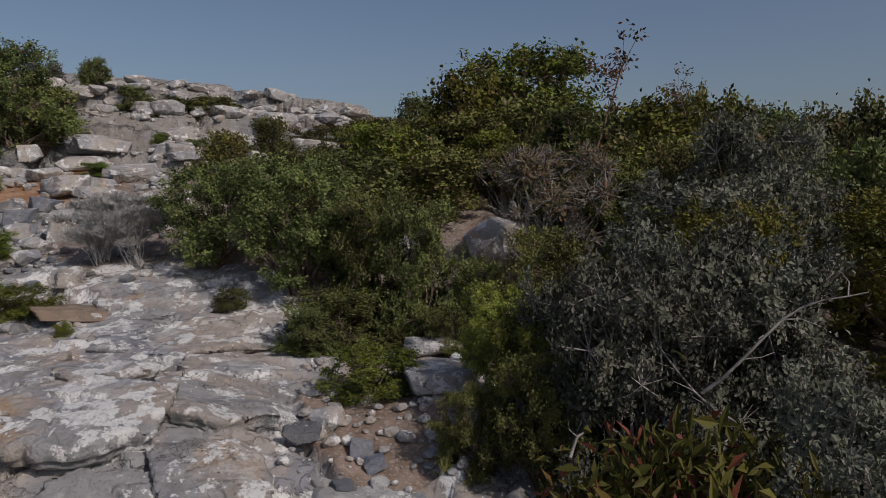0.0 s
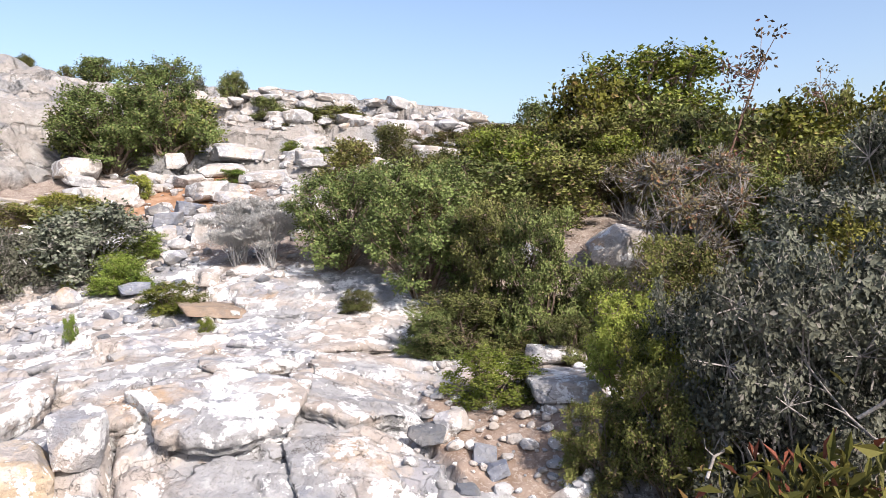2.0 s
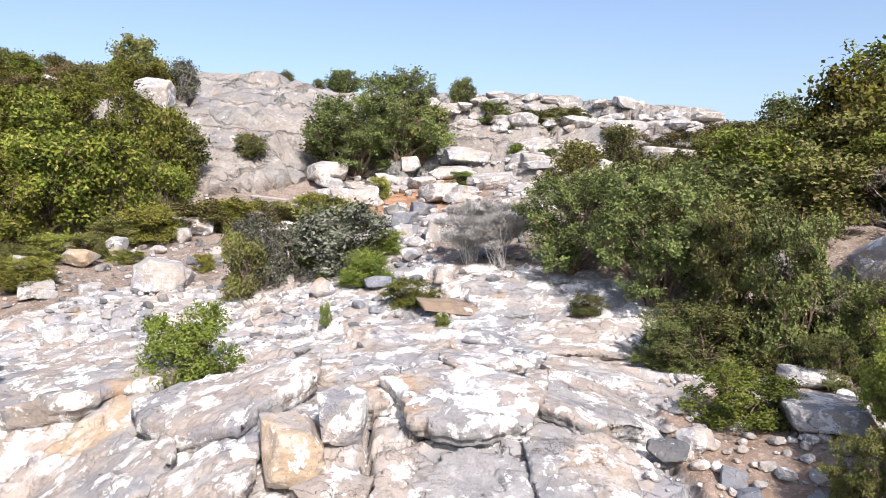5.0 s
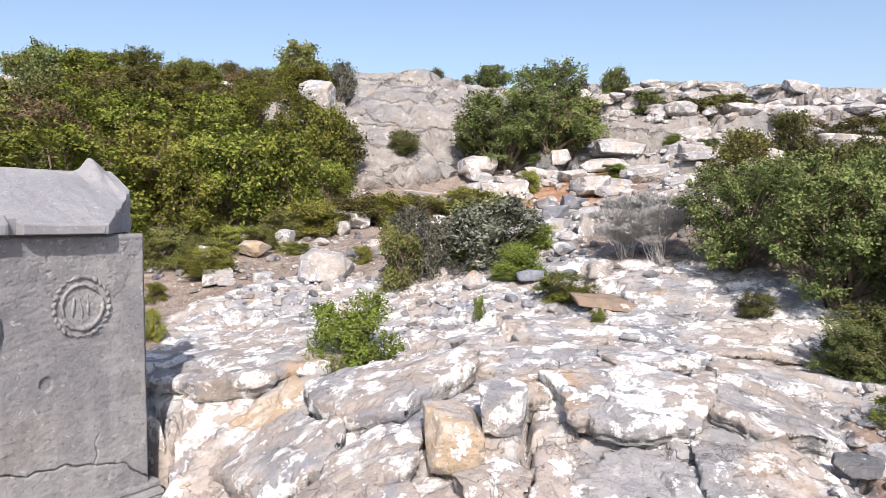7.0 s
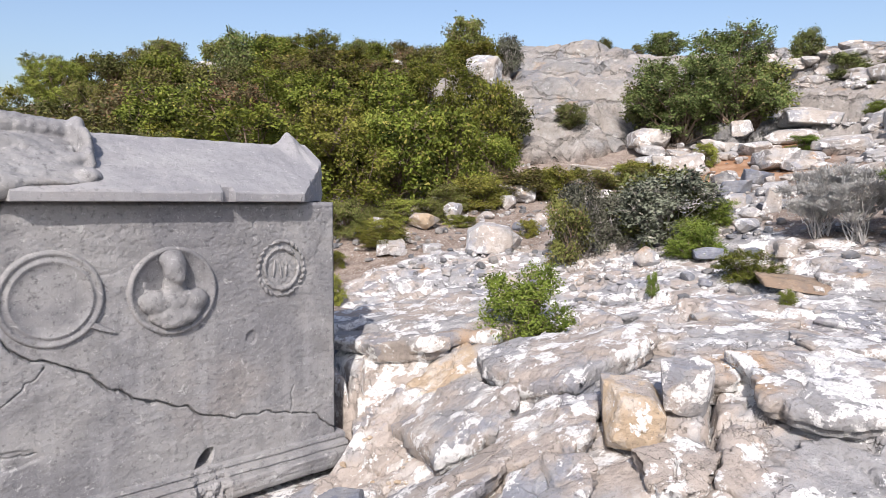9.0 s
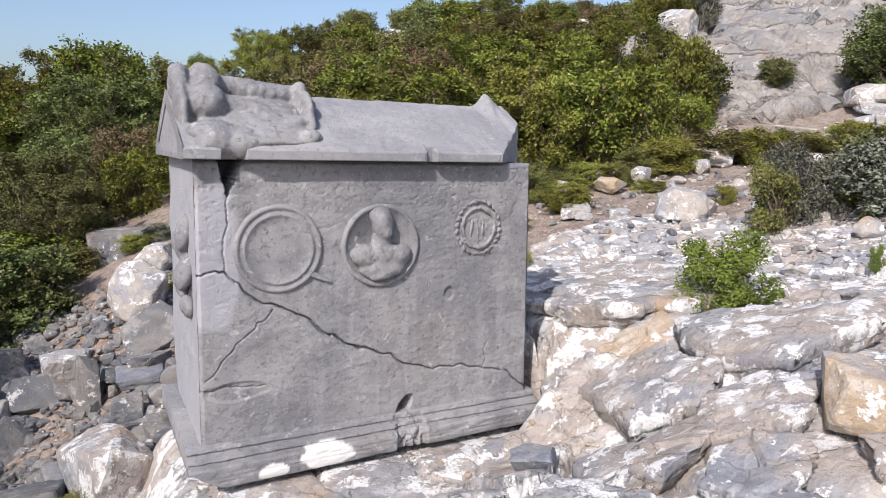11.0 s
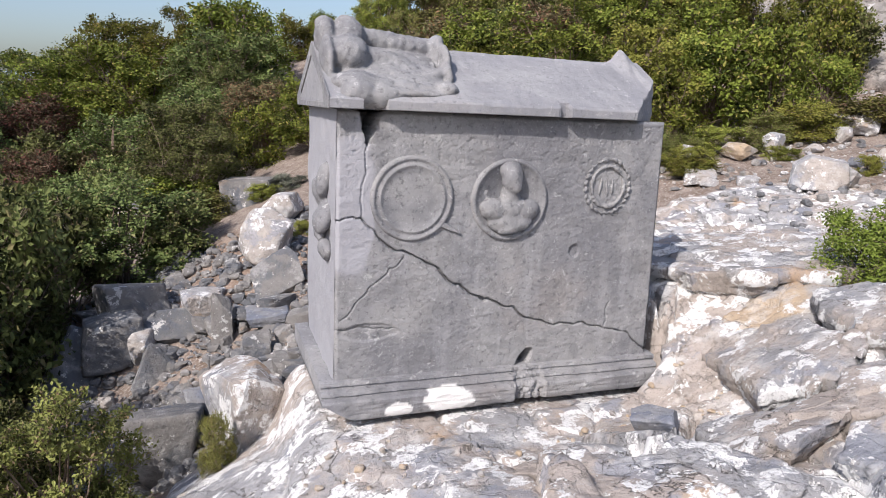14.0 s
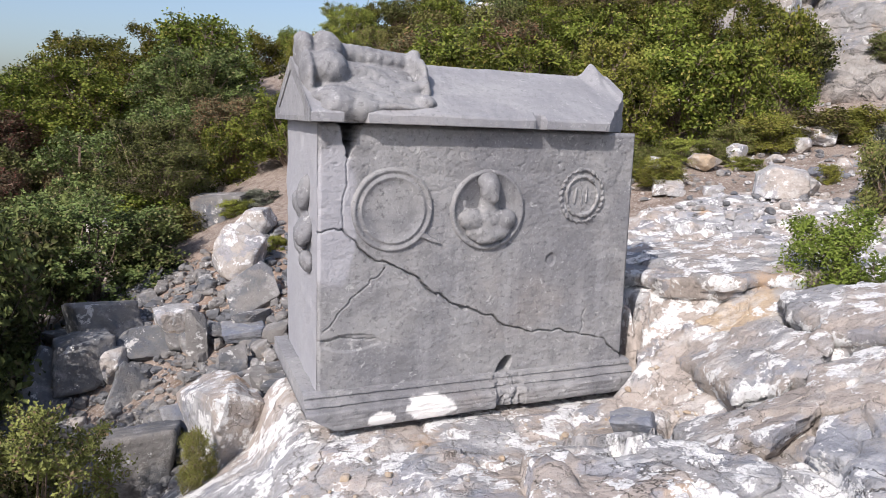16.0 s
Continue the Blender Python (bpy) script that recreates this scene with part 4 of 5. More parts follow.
stone("flat", ROCK_OCHRE, 9.77, 7.10, 0.69, 0.20, -54, "flat ochre ledge stone")
stone("flat", ROCK_PALE, 10.30, 5.84, 0.62, 0.27, -60, "pale slab tilted on the slope")
stone("block", ROCK_PALE, 11.73, 5.46, 0.33, 0.32, -65, "square pale block on the slope")
stone("round", ROCK_PALE, 11.42, 4.95, 0.53, 0.21, -66, "pale boulder beside red soil")
stone("tall", ROCK_PALE, 7.58, 3.09, 0.19, 0.27, -68, "upright white slab beside a grey shrub")
stone("flat", ROCK_BLUE, 8.91, 4.08, 0.43, 0.19, -65, "blue-grey slab among rubble")
stone("flat", ROCK_BLUE, 9.75, 4.21, 0.42, 0.19, -67, "blue-grey slab among rubble")
stone("flat", ROCK_GREY, 9.87, 4.71, 0.39, 0.19, -64, "grey slab among rubble")
stone("round", ROCK_PALE, 6.93, 4.32, 0.30, 0.26, -58, "pale boulder beside shrubs")
stone("round", ROCK_PALE, 6.39, 4.12, 0.31, 0.15, -57, "white boulder on rubble")
stone("flat", ROCK_PALE, 6.36, 4.97, 0.23, 0.06, -52, "thin pale stone on soil")
stone("flat", ROCK_BLUE, 6.02, 3.02, 0.30, 0.11, -63, "blue-grey flat stone on the slope")
stone("round", ROCK_PALE, 6.76, 2.99, 0.26, 0.13, -66, "pale stone on the slope")
stone("block", ROCK_PALE, 7.57, 1.92, 0.17, 0.30, -76, "white block beside a dark shrub")
stone("flat", ROCK_PALE, 8.83, 3.56, 0.36, 0.13, -66, "pale slab lying on rubble")
stone("round", ROCK_PALE, 6.01, -1.24, 0.58, 0.43, -99, "large grey boulder half hidden by shrubs")
stone("round", ROCK_GREY, 6.08, -0.42, 0.44, 0.28, -92, "dark grey rock behind a shrub")
stone("round", ROCK, 4.60, -0.62, 0.41, 0.13, -95, "lichened rock beside a shrub")
stone("flat", ROCK, 3.84, -0.60, 0.44, 0.12, -95, "white-crusted boulder beside a green shrub")
stone("flat", ROCK_GREY, 3.37, 0.09, 0.21, 0.07, -84, "grey flat stone on brown litter")
stone("round", ROCK_PALE, 3.41, -0.02, 0.18, 0.11, -86, "pale stone on brown litter")
stone("block", ROCK_BLUE, 3.22, -0.18, 0.12, 0.09, -89, "small blue-grey stone on litter")
stone("round", ROCK_GREY, 3.00, -0.12, 0.13, 0.08, -87, "grey stone on litter")
stone("flat", ROCK_BLUE, 3.15, -0.25, 0.11, 0.06, -90, "small grey stone on litter")
stone("flat", ROCK_PALE, 2.84, -0.26, 0.67, 0.16, -90, "broad pale boulder beside leaf litter")
stone("round", ROCK_GREY, 2.75, -0.81, 0.14, 0.16, -102, "grey stone under a shrub")
stone("flat", ROCK_PALE, 11.57, 0.49, 1.31, 0.30, -86, "pale outcrop among shrubs")
stone("block", ROCK_PALE, 11.37, -0.21, 0.55, 0.46, -90, "pale block on an outcrop")
stone("block", ROCK_PALE, 7.79, 2.03, 0.19, 0.29, -73, "white stone beside a shrub")
stone("round", ROCK_PALE, 7.06, 4.34, 0.35, 0.20, -56, "pale stone on the slope")
stone("block", ROCK_PALE, 12.01, 5.46, 0.39, 0.28, -64, "pale block below a bush")
stone("flat", ROCK_BLUE, 1.75, 2.66, 0.22, 0.09, -38, "blue-grey loose stone beside the tomb")
stone("block", ROCK_GREY, -1.05, 7.81, 0.75, 0.50, 6, "grey rounded boulder on a rubble heap")
stone("block", ROCK_GREY, -1.22, 7.32, 0.62, 0.46, 8, "dark boulder under another")
stone("round", ROCK_PALE, -0.97, 7.17, 0.30, 0.32, 6, "pale lump between boulders")
stone("slab", ROCK_GREY, -0.61, 7.22, 0.63, 0.37, 3, "tilted grey slab on the rubble")
stone("block", ROCK_PALE, -0.38, 7.44, 0.41, 0.31, 1, "white limestone block on the rubble")
stone("tall", ROCK_GREY, -0.18, 6.90, 0.23, 0.54, -1, "upright grey slab standing in the rubble")
stone("flat", ROCK_BLUE, 0.28, 6.91, 0.48, 0.14, -4, "flat blue-grey slab on brown soil")
stone("slab", ROCK_GREY, -0.92, 6.75, 0.40, 0.44, 6, "triangular grey stone on the rubble")
stone("slab", ROCK_GREY, -1.66, 6.83, 0.64, 0.93, 12, "large dark grey boulder beside shrubs")
stone("flat", ROCK_PALE, -0.76, 5.83, 0.55, 0.17, 5, "long white-crusted block on the rubble")
stone("flat", ROCK, -0.10, 4.70, 0.42, 0.55, 20, "tall grey bedrock lump below the tomb", depth=0.8)
stone("block", ROCK_GREY, -0.66, 5.33, 0.62, 0.62, 5, "grey boulder at the foot of the rubble")
stone("slab", ROCK_BLUE, -0.29, 5.52, 0.32, 0.39, 0, "blue-grey broken slab leaning on rock")
stone("slab", ROCK_GREY, 0.48, 7.25, 0.56, 0.50, -6, "large broken grey slab leaning behind the tomb")
stone("round", ROCK_PALE, 0.36, 8.05, 0.62, 0.60, -4, "rough pinkish limestone outcrop behind the tomb")
stone("round", ROCK_PALE, 0.67, 8.86, 0.54, 0.35, -6, "white limestone rock on an outcrop")
stone("slab", ROCK_GREY, -0.62, 8.82, 0.55, 0.19, 2, "grey stone below shrubs")
stone("block", ROCK_GREY, 0.10, 6.24, 0.26, 0.31, -3, "grey stone beside bedrock")
stone("round", ROCK_PALE, -2.52, 13.32, 0.38, 0.37, 10, "white stone among shrubs")
stone("tall", ROCK_PALE, -1.35, 10.92, 0.32, 0.73, 6, "white stone among dark shrubs")
stone("round", ROCK_PALE, -1.53, 10.47, 0.31, 0.47, 7, "white stone among dark shrubs")
stone("round", ROCK_PALE, -1.39, 9.21, 0.41, 0.41, 7, "pale stone in the shade of shrubs")
stone("round", ROCK_PALE, 7.36, 16.26, 1.44, 0.98, -24, "pale rock outcrop among trees")
stone("round", ROCK_PALE, 8.95, 15.43, 0.82, 0.51, -30, "pale rock among trees")
stone("flat", ROCK_PALE, 5.53, 12.83, 1.73, 0.21, -23, "pale ledge among shrubs")
stone("round", ROCK_PALE, 10.39, 12.95, 0.60, 0.70, -45, "pale boulder beside the rock dome")
stone("round", ROCK_PALE, 10.68, 10.42, 0.80, 0.62, -42, "pale rounded boulder beside the rock dome")
stone("round", ROCK_PALE, 9.33, 11.64, 0.47, 0.50, -39, "pale rock among trees")
stone("flat", ROCK_PALE, 12.69, 4.56, 0.92, 0.25, -70, "pale terrace slab on the slope")
stone("block", ROCK_PALE, 12.59, 3.20, 0.57, 0.31, -76, "pale block on the terrace")
stone("flat", ROCK_PALE, 11.72, 3.74, 0.92, 0.26, -72, "pale terrace slab on the slope")

# trees
plant("tree", "forest", 11.46, -2.74, 2.33, 2.09)
plant("tree", "forest", 9.01, -1.41, 1.19, 1.44)
plant("tree", "olive", 9.26, -2.88, 1.22, 1.10)
plant("tree", "dark", 11.08, -4.63, 1.36, 1.45)
plant("tree", "olive", 10.56, -5.09, 0.83, 1.77)
plant("tree", "forest", 10.30, -5.61, 1.17, 1.80)
plant("tree", "dark", 9.60, -5.84, 1.25, 1.56)
plant("tree", "dark", 13.57, -0.97, 0.96, 1.08)
plant("tree", "dark", 8.67, -5.50, 0.97, 1.54)
plant("tree", "olive", 8.80, -6.22, 1.15, 1.74)
plant("tree", "dark", 7.28, -5.77, 1.03, 1.86)
plant("tree", "dark", 5.99, -4.47, 0.90, 1.31)
plant("bush", "dark", 11.75, 6.50, 1.90, 1.55)
plant("bush", "dark", 12.15, 5.70, 1.75, 1.65)
plant("tree", "dark", 12.02, 7.12, 1.31, 1.16)
plant("tree", "olive", 12.59, 5.47, 1.25, 1.20)
plant("tree", "dark", 15.62, 5.79, 0.63, 0.87)
plant("bush", "dark", 15.28, 4.90, 0.87, 0.52)
plant("bush", "dark", 15.20, 4.13, 1.36, 0.55)
plant("bush", "olive", 15.26, 3.27, 1.12, 0.49)
plant("tree", "grey", 16.17, 7.06, 0.87, 0.91)
plant("tree", "dark", 20.47, 11.90, 1.29, 0.90)
plant("tree", "dark", 10.49, 8.02, 0.66, 0.50)
plant("tree", "dark", 9.41, 8.65, 0.92, 1.24)
plant("tree", "dark", 20.28, 14.10, 0.61, 0.80)
plant("tree", "dark", 20.88, 13.20, 0.48, 0.58)
plant("tree", "rust", 10.19, 12.22, 0.77, 0.77)
plant("tree", "olive", 15.23, 15.57, 1.45, 1.58)
plant("tree", "grey", 12.30, 11.23, 0.74, 0.97)
plant("tree", "forest", 11.57, 11.53, 1.16, 0.90)

# shrubs and thickets
plant("bush", "dark", 6.34, 1.14, 0.98, 0.92)
plant("bush", "dark", 5.72, 0.38, 1.07, 1.12)
plant("bush", "dark", 5.29, -0.27, 0.77, 1.07)
plant("bush", "dark", 5.05, -0.56, 0.70, 1.04)
plant("bush", "dark", 4.92, 0.01, 0.80, 0.49)
plant("bush", "dark", 7.43, 0.86, 1.09, 0.69)
plant("bush", "dark", 6.91, -0.06, 1.12, 0.79)
plant("bush", "dark", 4.75, 0.23, 0.42, 0.35)
plant("bush", "dark", 12.47, 1.61, 0.76, 0.74)
plant("bush", "olive", 12.51, 0.65, 1.52, 0.75)
plant("bush", "olive", 12.61, -0.31, 1.53, 0.74)
plant("bush", "olive", 9.89, 1.87, 0.88, 0.84)
plant("bush", "olive", 8.12, -0.68, 0.85, 0.85)
plant("bush", "olive", 8.56, -1.36, 1.10, 0.98)
plant("twig", "rust", 7.20, -1.55, 0.75, 0.60)
plant("twig", "rust", 5.52, -1.69, 0.97, 1.22)
plant("bush", "olive", 5.98, -2.28, 0.81, 0.96)
plant("bush", "olive", 6.23, -2.75, 0.84, 1.11)
plant("bush", "olive", 5.35, -2.77, 0.81, 1.21)
plant("bush", "grey", 4.90, -2.97, 1.03, 1.54)
plant("bush", "yellow", 3.52, -0.91, 0.48, 0.65)
plant("bush", "grey", 3.11, -1.13, 0.59, 0.88)
plant("bush", "grey", 2.76, -1.35, 0.79, 1.18)
plant("bush", "grey", 2.84, -1.63, 0.87, 1.31)
plant("bush", "grey", 2.81, -1.88, 0.82, 1.23)
plant("bush", "olive", 3.07, -0.70, 0.35, 0.42)
plant("bush", "olive", 2.92, -0.96, 0.43, 0.64)
plant("bush", "yellow", 3.19, -0.91, 0.41, 0.60)
plant("bush", "dark", 5.00, -0.95, 0.64, 0.61)
plant("bush", "olive", 4.53, -1.35, 0.65, 0.90)
plant("bush", "dark", 4.58, -0.71, 0.41, 0.32)
plant("bush", "dark", 3.35, -0.99, 0.40, 0.60)
plant("bush", "yellow", 3.84, -2.19, 0.82, 1.22)
plant("bush", "grey", 6.55, 3.77, 1.00, 0.78)
plant("bush", "grey", 6.04, 4.41, 0.60, 0.80)
plant("bush", "olive", 5.79, 4.41, 0.48, 0.72)
plant("bush", "dark", 6.81, 3.98, 1.09, 0.77)
plant("bush", "forest", 7.34, 7.93, 1.14, 1.41)
plant("bush", "forest", 9.09, 8.69, 1.02, 1.49)
plant("bush", "yellow", 7.30, 7.27, 0.93, 0.48)
plant("bush", "olive", 8.18, 7.21, 0.98, 0.51)
plant("bush", "yellow", 8.74, 6.85, 0.82, 0.48)
plant("bush", "olive", 9.15, 6.48, 0.82, 0.42)
plant("bush", "yellow", 9.85, 5.96, 0.74, 0.34)
plant("bush", "grey", 6.40, 4.25, 0.57, 0.62)
plant("spray", "silver", 6.61, 2.27, 0.65, 0.64)
plant("spray", "silver", 6.52, 1.91, 0.64, 0.64)
plant("broad", "broad", 2.09, -1.06, 0.57, 0.79)
plant("broad", "broad", 1.92, -1.32, 0.61, 0.89)
plant("bush", "grey", 1.85, -1.59, 0.68, 1.01)
plant("bush", "olive", -1.12, 3.94, 0.85, 1.03)
plant("bush", "dark", -1.45, 4.35, 0.80, 1.10)
plant("bush", "dark", -1.30, 9.07, 1.78, 1.42)
plant("bush", "dark", -0.63, 9.24, 1.07, 0.86)
plant("bush", "dark", -1.94, 8.66, 1.27, 1.74)
plant("bush", "forest", -0.62, 10.93, 1.26, 0.77)
plant("bush", "dark", -2.22, 7.07, 1.37, 2.05)
plant("bush", "dark", -2.03, 7.76, 0.74, 0.96)

plant("bush", "olive", 6.98, -0.84, 1.0, 0.75)
plant("bush", "yellow", 6.90, -2.30, 0.9, 0.95)
plant("bush", "olive", 8.99, -2.00, 1.3, 1.15)
plant("bush", "forest", 7.60, -3.10, 1.3, 1.25)
plant("bush", "olive", 4.30, -1.55, 0.7, 0.80)

# low shrubs
plant("dome", "green", 3.90, -0.21, 0.54, 0.33)
plant("dome", "green", 3.48, 3.01, 0.60, 0.54)
plant("dome", "green", 5.56, 2.45, 0.53, 0.27)
plant("dome", "green", 11.57, 4.25, 0.53, 0.25)
plant("dome", "dark", 5.49, 0.87, 0.31, 0.19)
plant("dome", "green", 6.10, 3.18, 0.50, 0.34)
plant("dome", "green", 6.17, 3.19, 0.54, 0.42)
plant("dome", "green", 7.08, 3.45, 0.41, 0.32)
plant("dome", "green", 6.31, 4.31, 0.18, 0.10)
plant("dome", "green", 6.20, 3.76, 0.15, 0.15)
plant("dome", "green", 5.00, 2.96, 0.10, 0.21)
plant("dome", "green", 13.45, 3.81, 0.46, 0.24)
plant("dome", "green", 13.61, 3.20, 0.45, 0.16)
plant("dome", "yellow", 5.08, 6.68, 0.64, 0.22)
plant("dome", "yellow", 4.27, 6.52, 0.25, 0.22)
plant("dome", "olive", 4.77, 7.32, 0.42, 0.39)
plant("dome", "yellow", 6.36, 6.65, 0.45, 0.19)
plant("dome", "yellow", 6.51, 5.59, 0.28, 0.23)
plant("dome", "yellow", 7.50, 7.35, 0.77, 0.47)
plant("dome", "yellow", 8.52, 6.97, 0.54, 0.43)
plant("dome", "yellow", 9.68, 6.23, 0.56, 0.33)
plant("dome", "yellow", 10.70, 5.44, 0.38, 0.41)
plant("dome", "yellow", 5.86, 7.21, 0.68, 0.34)
plant("dome", "olive", 6.28, 7.12, 0.54, 0.32)
plant("dome", "olive", 5.33, 7.23, 0.58, 0.32)
plant("dome", "olive", 6.79, 7.34, 0.73, 0.43)
plant("dome", "olive", 4.94, 7.27, 0.56, 0.47)
plant("twig", "grey", 2.96, 1.18, 0.15, 0.11)
plant("dome", "olive", -0.30, 4.20, 0.24, 0.40)
plant("dome", "yellow", 0.82, 8.38, 0.27, 0.19)
plant("dome", "grey", 0.88, 10.33, 0.58, 0.26)
plant("dome", "green", 4.99, 1.90, 0.13, 0.13)
plant("dome", "olive", 4.81, -0.41, 0.29, 0.20)
plant("dome", "yellow", 3.55, 5.48, 0.25, 0.31)
plant("dome", "yellow", 5.12, 6.74, 0.63, 0.32)
plant("dome", "olive", 9.30, 5.81, 0.46, 0.38)


# the wooded slope behind and beside the tomb
def wood(count, x0, x1, y0, y1, low, high, seed, hues, clear=()):
    rng = random.Random(seed)
    placed = []
    tries = 0
    while len(placed) < count and tries < 4000:
        tries += 1
        x, y = rng.uniform(x0, x1), rng.uniform(y0, y1)
        h = rng.uniform(low, high)
        if any(math.hypot(x - a, y - b) < 0.33 * (h + c) for a, b, c in placed) or any(math.hypot(x - a, y - b) < r for a, b, r in clear):
            continue
        placed.append((x, y, h))
        plant("tree" if rng.random() < 0.35 else "bush", rng.choice(hues), x, y, h * rng.uniform(0.85, 1.25), h)


GREENS = ("forest", "forest", "forest", "dark", "olive", "olive", "dark", "forest", "yellow", "rust")
# more dark hues, so the wood's deep shade is partly leaf colour
SHADY = ("forest", "dark", "forest", "dark", "olive", "forest", "dark", "rust")
wood(30, -5.5, 1.2, 11.2, 15.5, 1.0, 1.9, 1, SHADY, [(0.5, 11.4, 0.8)])
wood(20, -8, 1.5, 15.5, 22, 1.6, 2.7, 2, SHADY)
wood(22, 1.5, 6.5, 9.2, 13.5, 0.9, 1.6, 3, GREENS, [(0.7, 10.6, 1.5)])
wood(26, 4.5, 10.0, 10.2, 16.5, 0.7, 1.4, 4, GREENS, [(9.6, 11.5, 1.2), (10.6, 9.5, 1.5)])
wood(28, 1.5, 13, 16.5, 25, 0.8, 1.5, 5, GREENS)
wood(12, 13, 19, 17, 25, 0.6, 1.2, 6, ("olive", "dark", "grey"))
wood(10, -8, -2.5, 6.5, 11.5, 1.0, 1.9, 7, ("dark", "olive", "forest"))
wood(20, 6.5, 14, -9, -2.0, 0.8, 1.4, 8, ("olive", "forest", "yellow", "olive", "dark"))
wood(12, 3.8, 7.0, -5.5, -2.2, 0.8, 1.3, 9, ("olive", "grey", "forest", "yellow"))
wood(24, 4.0, 9.2, 8.0, 11.8, 0.9, 1.7, 12, GREENS, [(9.6, 11.5, 0.8)])
wood(10, 9.0, 12.5, 11.5, 15.5, 0.6, 1.1, 13, GREENS, [(12.5, 11.0, 1.3)])
wood(12, 6.0, 10.5, -2.2, 1.2, 0.5, 0.9, 11, ("olive", "dark", "forest"))


# first three: added about out of view to shade the rubble; then low shrubs
for kind, hue, x, y, w, h in (("bush", "dark", -2.5, 5.0, 1.6, 2.0), ("tree", "forest", -2.9, 6.6, 1.7, 2.4), ("bush", "dark", -2.6, 7.7, 1.5, 1.9), ("bush", "olive", -0.25, 10.6, 0.8, 0.45), ("bush", "dark", -0.7, 10.0, 0.9, 0.55), ("dome", "yellow", 0.55, 10.3, 0.5, 0.25)):
    plant(kind, hue, x, y, w, h)


# a squared stone block set upright on the terrace behind
def squared_block():
    bm = bmesh.new()
    bmesh.ops.create_cube(bm, size=1.0, matrix=Matrix.Diagonal((0.78, 0.45, 0.62, 1)))
    bmesh.ops.bevel(bm, geom=bm.edges[:], offset=0.02, segments=2, affect="EDGES")
    me = bpy.data.meshes.new("squared_block")
    bm.to_mesh(me)
    bm.free()
    ob = put("squared_block", me, ROCK_GREY)
    ob.matrix_world = pose(0.38, 10.6, floor_at(0.38, 10.6) + 0.05, 2, -2, -28)
    return tagged(ob, "squared grey stone block standing among shrubs", "stone block")


squared_block()


# a lone flower stalk
def tall_stalk(x, y, height, lean_x, lean_y):
    rng = np.random.default_rng(77)
    t = np.linspace(0, 1, 9)
    pts = np.stack([lean_x * t ** 1.4 + 0.03 * np.sin(t * 7), lean_y * t ** 1.4, height * t], 1)
    r = np.linspace(0.022, 0.006, 9)
    bits = [sticks(pts[:-1], pts[1:], r[:-1], r[1:])]
    tips = []
    for k in range(26):
        s = rng.uniform(0.45, 1.0) if k < 12 else rng.uniform(0.9, 1.0)
        a = np.array([np.interp(s, t, pts[:, j]) for j in range(3)])
        b = a + unit(rng, 1)[0] * np.array([0.28, 0.28, 0.20]) * (0.6 + 0.4 * s) + np.array([0, 0, 0.10])
        bits.append(sticks(a[None], b[None], np.array([0.005]), np.array([0.003])))
        tips.append(b)
    tips = np.repeat(np.array(tips), 14, 0) + rng.normal(0, 0.035, (26 * 14, 3))
    d, n = unit(rng, len(tips)), unit(rng, len(tips))
    n -= d * (n * d).sum(1)[:, None]
    n /= np.linalg.norm(n, axis=1)[:, None]
    ob = new("sapling")
    ob.matrix_world = pose(x, y, floor_at(x, y) - 0.03)
    put("stem", mesh_of("stem", *joined(bits)), BARK_RED, ob)
    put("leaves", mesh_of("leaves", *leaf_quads(tips, d, n, np.full(len(tips), 0.05), np.full(len(tips), 0.013)), False), LEAF["rust"], ob)
    tagged(ob, "thin leaning reddish sapling with a sparse tuft", "sapling")


tall_stalk(6.30, -2.05, 1.74, 0.15, -0.50)
tall_stalk(10.2, -5.1, 1.75, 0.1, 0.35)


def tube(pts, radii, sides=5):
    """A bent, tapering twig as one closed skin."""
    pts = np.asarray(pts)
    d = np.gradient(pts, axis=0)
    d /= np.linalg.norm(d, axis=1)[:, None]
    u = np.cross(d, np.array([0.31, 0.22, 0.93]))
    u /= np.linalg.norm(u, axis=1)[:, None]
    w = np.cross(d, u)
    a = np.arange(sides) * 2 * np.pi / sides
    v = pts[:, None] + (u[:, None] * np.cos(a)[None, :, None] + w[:, None] * np.sin(a)[None, :, None]) * np.asarray(radii)[:, None, None]
    i = np.arange(len(pts) * sides).reshape(len(pts), sides)
    j = np.roll(i, -1, 1)
    return v.reshape(-1, 3), np.stack([i[:-1], j[:-1], j[1:], i[1:]], -1).reshape(-1, 4)


def dead_branch(x, y, z, reach, turn, rise, seed):
    """A bare, bent grey branch with a few side twigs, caught in a shrub."""
    rng = np.random.default_rng(seed)
    t = np.linspace(0, 1, 9)
    pts = np.stack([reach * t, 0.10 * np.cumsum(rng.normal(0, 0.35, 9)) * reach, rise * t + 0.05 * np.sin(t * 5 + seed)], 1)
    ob = new("dead_branch")
    ob.matrix_world = pose(x, y, floor_at(x, y) + z, 0, 0, turn)
    put("branch", mesh_of("branch", *tube(pts, np.linspace(0.007, 0.002, 9))), BARK_GREY, ob)
    for k in (2, 3, 4, 5, 6, 7):
        d = unit(rng, 1)[0] * 0.6 + np.array([0.5, 0, 0.5])
        m = pts[k] + d * 0.12 * reach
        put("twig", mesh_of("twig", *tube([pts[k], m, m + (d + unit(rng, 1)[0] * 0.5) * 0.13 * reach], [0.003, 0.002, 0.001])), BARK_GREY, ob)
    tagged(ob, "bare bent grey branch caught in the shrub", "branch", "dead branches in the thicket")


